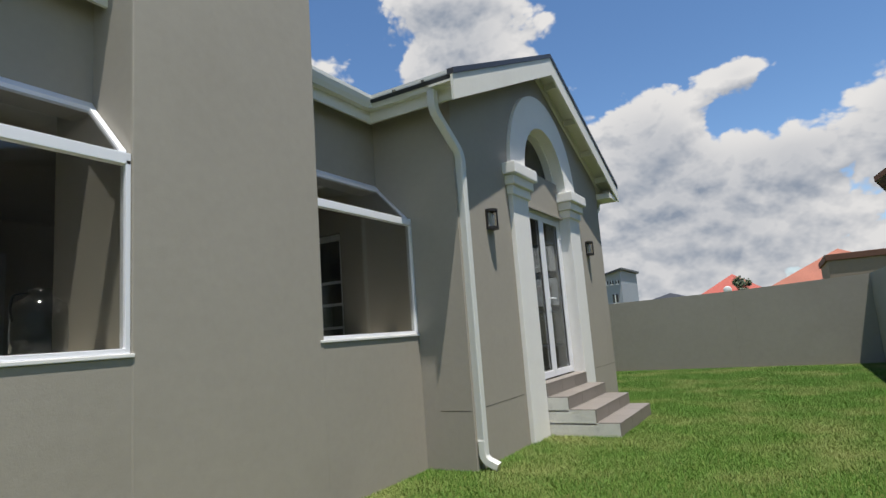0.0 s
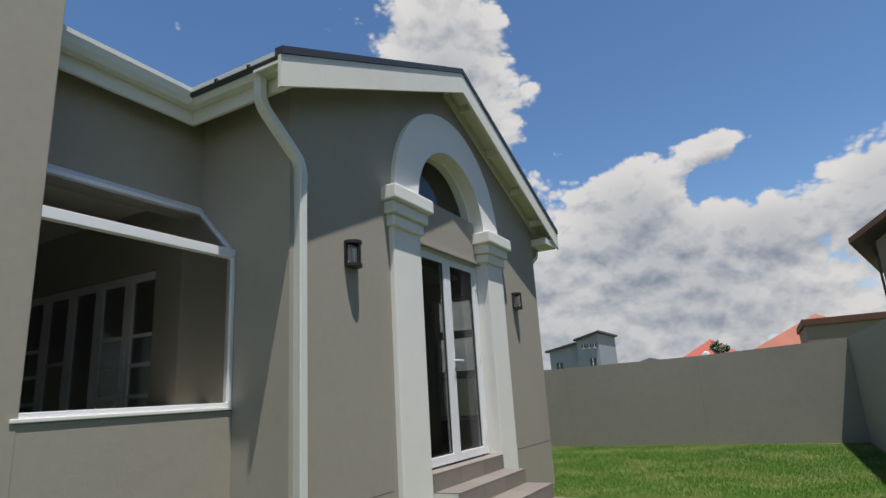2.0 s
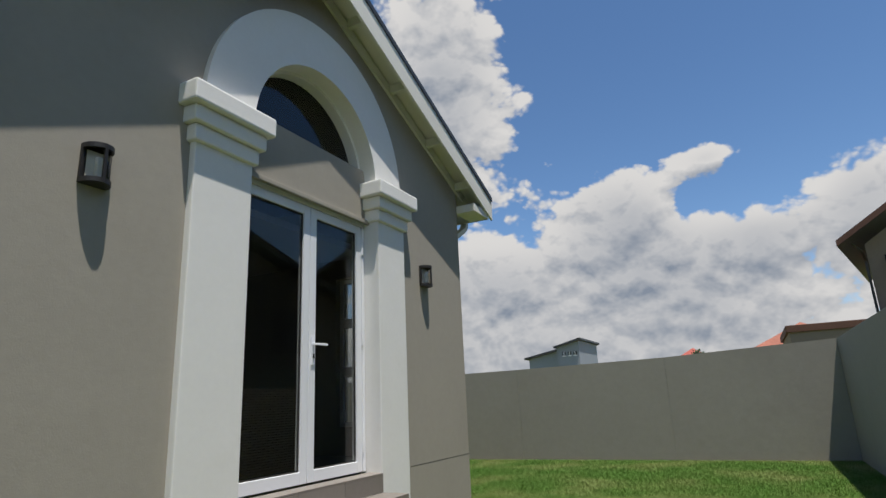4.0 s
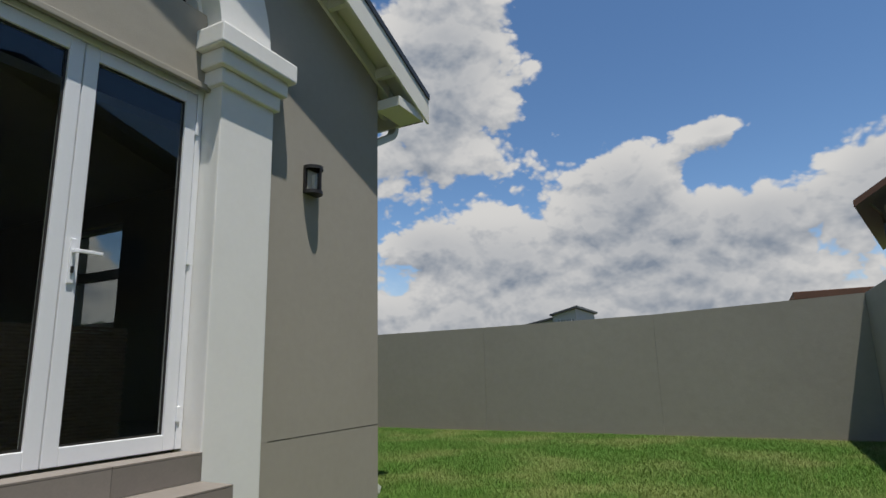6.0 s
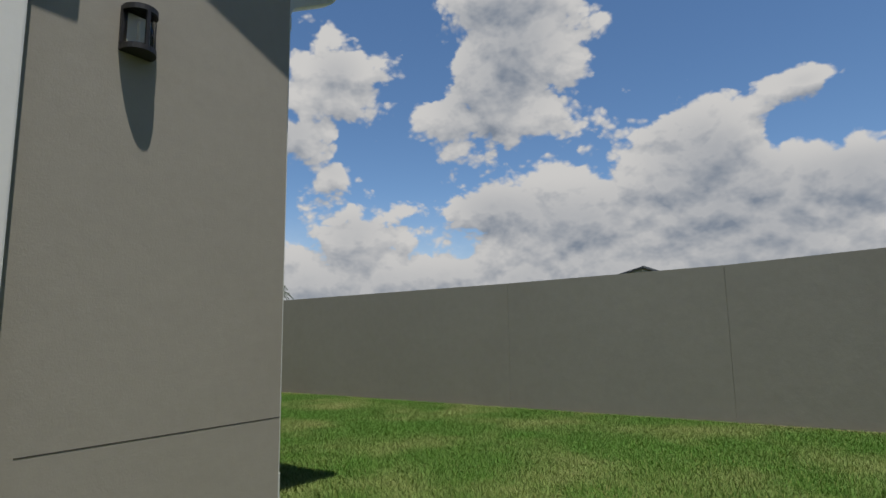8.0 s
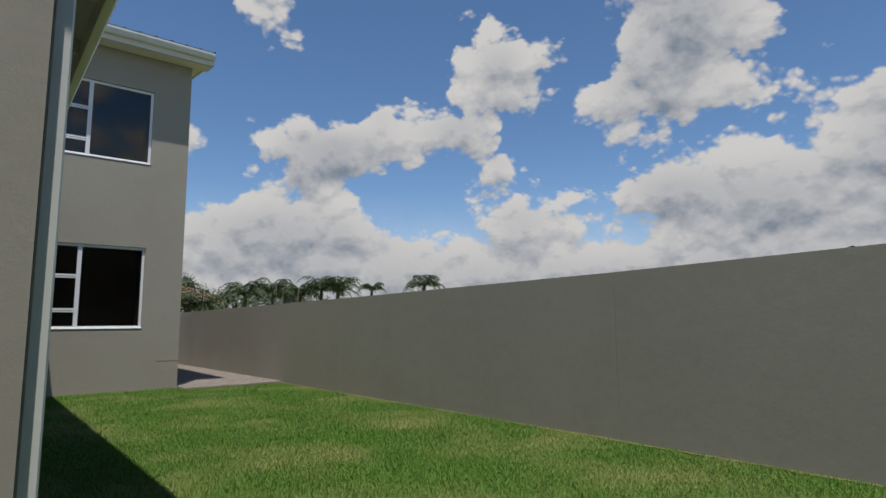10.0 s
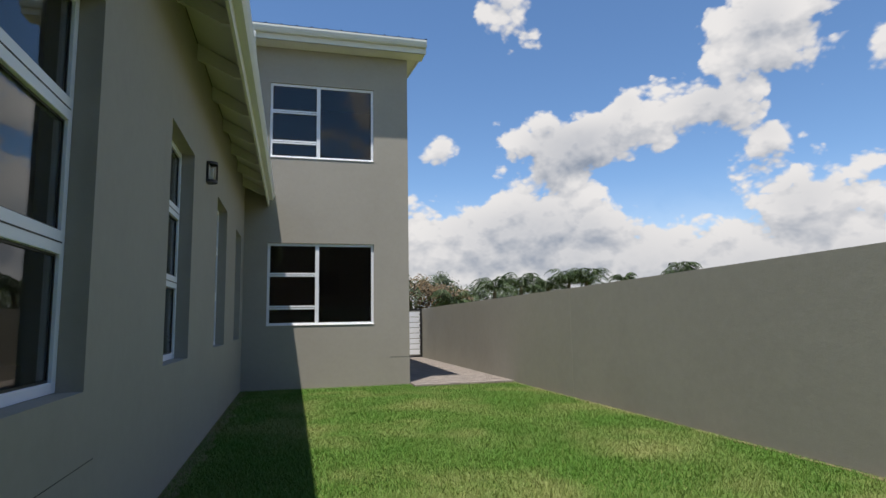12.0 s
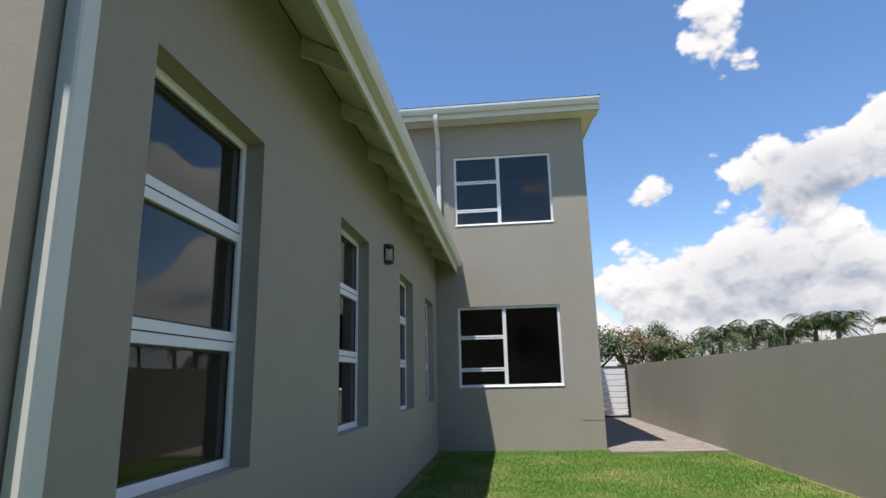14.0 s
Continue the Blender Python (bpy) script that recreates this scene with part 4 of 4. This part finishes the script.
grey = thing("grey_house", "grey two-storey house with dark single-pitch roofs", "house")
part("wall", prism([(12.5, 0), (14.9, 0), (14.9, 6.4), (12.5, 7.0)], "x", 60, 68), M_GREYWALL, grey)
part("wall", prism([(14.9, 0), (18.4, 0), (18.4, 5.5), (14.9, 6.15)], "x", 61, 68), M_GREYWALL, grey)
part("roof", prism([(12.2, 7.05), (15.1, 6.35), (15.1, 6.53), (12.2, 7.25)], "x", 59.5, 68.4), M_ROOF, grey)
part("roof", prism([(14.9, 6.15), (18.8, 5.42), (18.8, 5.6), (14.9, 6.35)], "x", 60.5, 68.4), M_ROOF, grey)
for y in (12.75, 13.35, 13.95):
    far_window(grey, 60, y, y + 0.36, 5.5, 5.9)
far_window(grey, 60, 13.0, 13.6, 3.4, 4.4)
far_window(grey, 61, 17.0, 17.7, 3.5, 4.2)

red = thing("red_roofed_house", "low house with a bright red hipped roof", "house")
part("wall", box((52, -1.6, 0), (62, 3.2, 2.7)), M_BROWNWALL, red)
part("roof", hip_roof(51, 63, -2.4, 4.4, 2.7, 4.9, 2.6), M_REDROOF, red)
far_window(red, 52, 0.0, 1.4, 1.0, 2.3)
dish = thing("satellite_dish", "small white satellite dish on a wall bracket", "dish", at=(50.6, 1.3, 3.4))
bm = bmesh.new()
bmesh.ops.create_uvsphere(bm, u_segments=16, v_segments=8, radius=0.34)
for v in bm.verts:
    v.co.x *= 0.25
part("reflector", bm, M_WHITEDISH, dish)
part("bracket", box((0.0, -0.03, -3.4), (0.06, 0.03, 0.0)), M_LAMP, dish)
dim = thing("far_house", "low distant house with a grey roof", "house")
part("wall", box((75, 6.5, 0), (83, 14, 3.2)), M_GREYWALL, dim)
part("roof", hip_roof(74, 84, 6.0, 14.6, 3.2, 4.6, 3), M_ROOF, dim)

clay = thing("clay_roofed_house", "house with a faded clay-red hipped roof", "house")
part("wall", box((36, -9.6, 0), (46, -3.0, 2.7)), M_BROWNWALL, clay)
part("roof", hip_roof(35.2, 46.8, -10.4, -2.0, 2.7, 4.95, 3.6), M_CLAYROOF, clay)
far_window(clay, 36, -4.9, -3.7, 0.9, 2.0)
para = thing("parapet_building", "beige flat-roofed building with a brown brick coping", "building")
part("wall", box((28.0, -10.6, 0), (34.5, -4.95, 3.55)), M_BROWNWALL, para)
part("coping", box((27.9, -10.7, 3.55), (34.6, -4.85, 3.85), 0.02), M_COPING, para)

nb = thing("brown_house", "two-storey brown neighbouring house under a tiled roof", "house")
part("wall", box((29.6, -22, 0), (40, -8.3, 6.9)), M_BROWNWALL, nb)
part("roof", prism([(-7.4, 7.05), (-14.6, 11.5), (-22.6, 7.05), (-22.6, 6.8), (-14.6, 11.2), (-7.4, 6.8)], "x", 28.4, 41), M_ROOF, nb)
part("verge", prism([(-7.4, 6.78), (-14.6, 11.16), (-14.6, 11.46), (-7.4, 7.03)], "x", 28.36, 28.4), M_COPING, nb)
part("gable", prism([(-8.3, 6.9), (-14.6, 11.1), (-20.9, 6.9)], "x", 29.6, 29.9), M_BROWNWALL, nb)
far_window(nb, 29.6, -10.3, -9.0, 4.9, 6.3)
far_window(nb, 29.6, -12.6, -11.2, 4.9, 6.3)
part("awning_sash", prism([(28.9, 5.0), (29.5, 6.3), (29.54, 6.28), (28.94, 4.98)], "y", -9.7, -8.9), M_DARKGLASS, nb)
part("downpipe", sweep(bent([(28.7, -7.9, 6.9), (28.9, -8.2, 6.5), (29.5, -8.22, 6.2), (29.55, -8.22, 0.2)], 3, 0.1), (0, 1, 0), 0.1, 0.1), M_LAMP, nb)
ac = part("air_conditioner", box((29.1, -10.2, 3.6), (29.58, -9.0, 4.35), 0.03), M_WHITEDISH, nb)
part("fan_grille", prism([(-9.7 + 0.28 * math.cos(i * math.pi / 10), 3.97 + 0.28 * math.sin(i * math.pi / 10)) for i in range(20)], "x", 29.08, 29.11), M_GREYWALL, ac)
part("ledge", box((28.6, -10.6, 2.7), (29.6, -8.2, 3.0)), M_COPING, nb)
nb.matrix_basis = Matrix.Translation((28.5, -7.4, 0.0)) @ pose(0, 0, 0, 0, 0, -13) @ Matrix.Translation((-28.5, 7.4, 0.3))


back = thing("brick_house", "tall brown house beyond the boundary wall, mirrored in the glass", "house")
part("wall", prism([(-4.0, 0), (14.5, 0), (14.5, 4.6), (6.3, 6.9), (-4.0, 4.4)], "y", -19, -8.4), M_BROWNWALL, back)
part("roof", prism([(-4.5, 4.35), (6.3, 6.95), (15.1, 4.5), (15.1, 4.7), (6.3, 7.2), (-4.5, 4.6)], "y", -19.4, -8.0), M_ROOF, back)
for wx in (-1.5, 3.0, 8.0, 11.5):
    part("window", box((wx, -8.46, 2.9), (wx + 1.4, -8.36, 4.2)), M_DARKGLASS, back)

# ---- trees beyond the walls ----
def palm(x, y, h, spread, seed):
    rnd = random.Random(seed)
    root = thing("palm_tree", "feathery green palm rising beyond the boundary wall", "palm tree", "palms beyond the wall", at=(x, y, 0))
    bm = bmesh.new()
    rows = []
    for i in range(9):
        s = i / 8
        r = 0.24 - 0.1 * s + (0.03 if i % 2 else 0)
        rows.append([bm.verts.new((0.3 * s * s + r * math.cos(k * math.pi / 4), r * math.sin(k * math.pi / 4), h * s)) for k in range(8)])
    for p, q in zip(rows, rows[1:]):
        for k in range(8):
            bm.faces.new((p[k], p[(k + 1) % 8], q[(k + 1) % 8], q[k]))
    part("trunk", bm, M_BARK, root)
    verts, faces = [], []
    for f in range(19):
        az = f * 2.4 + rnd.uniform(-0.3, 0.3)
        rise = rnd.uniform(0.1, 1.35)
        ln = spread * rnd.uniform(0.8, 1.15)
        out = Vector((math.cos(az), math.sin(az), 0))
        sidev = Vector((-out.y, out.x, 0))
        prev = None
        for i in range(1, 19):
            s = i / 18
            c = Vector((0.3, 0, h)) + out * (ln * s * math.cos(rise * (1 - 0.4 * s))) + Vector((0, 0, ln * (math.sin(rise) * s - 0.75 * s * s * s)))
            lw = ln * 0.30 * math.sin(math.pi * min(1, s * 0.86 + 0.12)) + 0.06
            for sg in (-1, 1):
                tip = c + sidev * sg * lw * 0.75 + out * lw * 0.45 + Vector((0, 0, -lw * rnd.uniform(0.2, 0.75)))
                k = len(verts)
                wv = out * 0.035
                verts += [c - wv, c + wv, (c + tip) / 2 + wv + Vector((0, 0, 0.05)), tip, (c + tip) / 2 - wv + Vector((0, 0, 0.05))]
                faces.append((k, k + 1, k + 2, k + 3, k + 4))
            if prev is not None:
                k = len(verts)
                verts += [prev + sidev * 0.03, prev - sidev * 0.03, c - sidev * 0.02, c + sidev * 0.02]
                faces.append((k, k + 1, k + 2, k + 3))
            prev = c
    me = bpy.data.meshes.new("crown")
    me.from_pydata([tuple(v) for v in verts], [], faces)
    me.materials.append(M_PALM)
    new("crown", me).parent = root
    return root


def tree(x, y, h, r, mat, seed, label, n=2600, trunk=0.28):
    rnd = random.Random(seed)
    root = thing("tree", label, "tree", "trees beyond the wall", at=(x, y, 0))
    bm = bmesh.new()
    limbs = [((0, 0, 0), (0.1, 0.1, h * 0.5), trunk, trunk * 0.6)]
    blobs = []
    for i in range(9):
        a, e = rnd.uniform(0, 6.28), rnd.uniform(0.25, 1.3)
        tip = Vector((0.1, 0.1, h * 0.5)) + Vector((math.cos(a) * math.cos(e) * r * 0.85, math.sin(a) * math.cos(e) * r * 0.85, math.sin(e) * h * 0.42))
        limbs.append(((0.1, 0.1, h * rnd.uniform(0.35, 0.5)), tuple(tip), trunk * 0.45, 0.03))
        blobs.append((tip, r * rnd.uniform(0.26, 0.46)))
    for p, q, r0, r1 in limbs:
        p, q = Vector(p), Vector(q)
        t = (q - p).normalized()
        u = t.orthogonal().normalized()
        v = t.cross(u)
        ra, rb = ([bm.verts.new(c + (u * math.cos(k * 1.0472) + v * math.sin(k * 1.0472)) * rr) for k in range(6)] for c, rr in ((p, r0), (q, r1)))
        for k in range(6):
            bm.faces.new((ra[k], ra[(k + 1) % 6], rb[(k + 1) % 6], rb[k]))
    part("trunk", bm, M_BARK, root)
    verts, faces = [], []
    for i in range(n):
        c, br = blobs[i % len(blobs)]
        d = Vector((rnd.gauss(0, 1), rnd.gauss(0, 1), rnd.gauss(0, 0.8))).normalized() * br * rnd.uniform(0.45, 1.12)
        o = c + d
        u = Vector((rnd.gauss(0, 1), rnd.gauss(0, 1), rnd.gauss(0, 1))).normalized()
        w = u.orthogonal().normalized()
        s = rnd.uniform(0.07, 0.17)
        k = len(verts)
        verts += [o - u * s, o + w * s * 0.5, o + u * s, o - w * s * 0.5]
        faces.append((k, k + 1, k + 2, k + 3))
    me = bpy.data.meshes.new("crown")
    me.from_pydata([tuple(v) for v in verts], [], faces)
    me.materials.append(mat)
    new("crown", me).parent = root
    return root


def away(bearing, dist, ox=7.0, oy=-1.5):
    return ox + dist * math.cos(radians(bearing)), oy + dist * math.sin(radians(bearing))


for b, d, top, sp, sd in ((70.8, 52, 3.5, 2.3, 1), (68.2, 54, 3.8, 2.4, 2), (65.6, 56, 3.5, 2.2, 3), (63.6, 55, 4.0, 2.6, 4), (62.0, 52, 4.1, 2.5, 5), (58.5, 66, 3.9, 1.8, 6), (53.4, 50, 4.6, 1.9, 7), (74.9, 45, 2.5, 2.2, 8), (67.0, 60, 3.3, 2.2, 9)):
    x, y = away(b, d)
    palm(x, y, 1.35 + d * math.tan(radians(top)) - 0.45, sp * 1.1, sd)
for b, d, top, r, mat, sd, lb in ((78.6, 46, 4.0, 2.6, M_RUST, 11, "bushy russet-brown tree beyond the boundary wall"), (76.5, 58, 4.6, 2.6, M_LEAF, 12, "dark green bushy tree beyond the gate"), (81.5, 44, 4.2, 2.6, M_LEAF, 13, "dark green bushy tree beyond the gate"),
                                  (75.4, 47, 3.4, 2.2, M_RUST, 14, "bushy russet-brown tree beyond the boundary wall"), (72.6, 60, 3.2, 2.6, M_LEAF, 15, "low green tree among the palms"), (64.5, 62, 3.2, 3.0, M_LEAF, 16, "low green tree among the palms"), (68.9, 62, 3.0, 3.0, M_LEAF, 17, "low green tree among the palms"), (84.5, 40, 4.0, 3, M_RUST, 18, "bushy russet-brown tree beyond the gate")):
    x, y = away(b, d)
    tree(x, y, 1.35 + d * math.tan(radians(top)), r, mat, sd, lb)
tree(44, -0.4, 4.3, 0.9, M_LEAF, 21, "small green tree between the red roofs", 900, 0.12)

# ---- lawn ----
rng = np.random.default_rng(7)


def lawn(name, rects, per_m2, label):
    pts = []
    for x0, x1, y0, y1, dens in rects:
        n = int((x1 - x0) * (y1 - y0) * per_m2 * dens)
        pts.append(np.c_[rng.uniform(x0, x1, n), rng.uniform(y0, y1, n)])
    p = np.concatenate(pts)
    n = len(p)
    a, lean = rng.uniform(0, 2 * math.pi, n), rng.uniform(0.15, 0.9, n)
    h, w = rng.uniform(0.018, 0.045, n), rng.uniform(0.0022, 0.0042, n)
    dx, dy = np.cos(a), np.sin(a)
    base = np.c_[p, np.full(n, -0.014)]
    sidev = np.c_[-dy, dx, np.zeros(n)] * w[:, None]
    tip = base + np.c_[dx * h * lean * 1.2, dy * h * lean * 1.2, h]
    v = np.stack([base - sidev, base + sidev, tip], 1).reshape(-1, 3)
    me = bpy.data.meshes.new(name)
    me.vertices.add(len(v))
    me.vertices.foreach_set("co", v.astype(np.float32).ravel())
    me.loops.add(len(v))
    me.loops.foreach_set("vertex_index", np.arange(len(v), dtype=np.int32))
    me.polygons.add(n)
    me.polygons.foreach_set("loop_start", np.arange(0, len(v), 3, dtype=np.int32))
    me.update(calc_edges=True)
    me.materials.append(M_GRASS)
    tagged(new(name, me), label, "grass", kind="stuff")


lawn("lawn_grass", [(W + 0.01, E_X, -1.0, 6.0, 1.3), (W + 0.01, E_X, 6.0, 10.76, 0.8), (W + 0.01, 9.43, 10.76, 11.32, 0.8), (-2.0, E_X, S_Y, -1.0, 1.0), (-0.06, 2.02, -1.0, -0.01, 1.0), (3.83, W, -1.0, -0.01, 1.0), (-2.0, 0.0, -1.0, 0.6, 1.0), (-9, -2.0, S_Y, 0.6, 0.3)], 8500, "short green lawn grass with dry yellow patches")
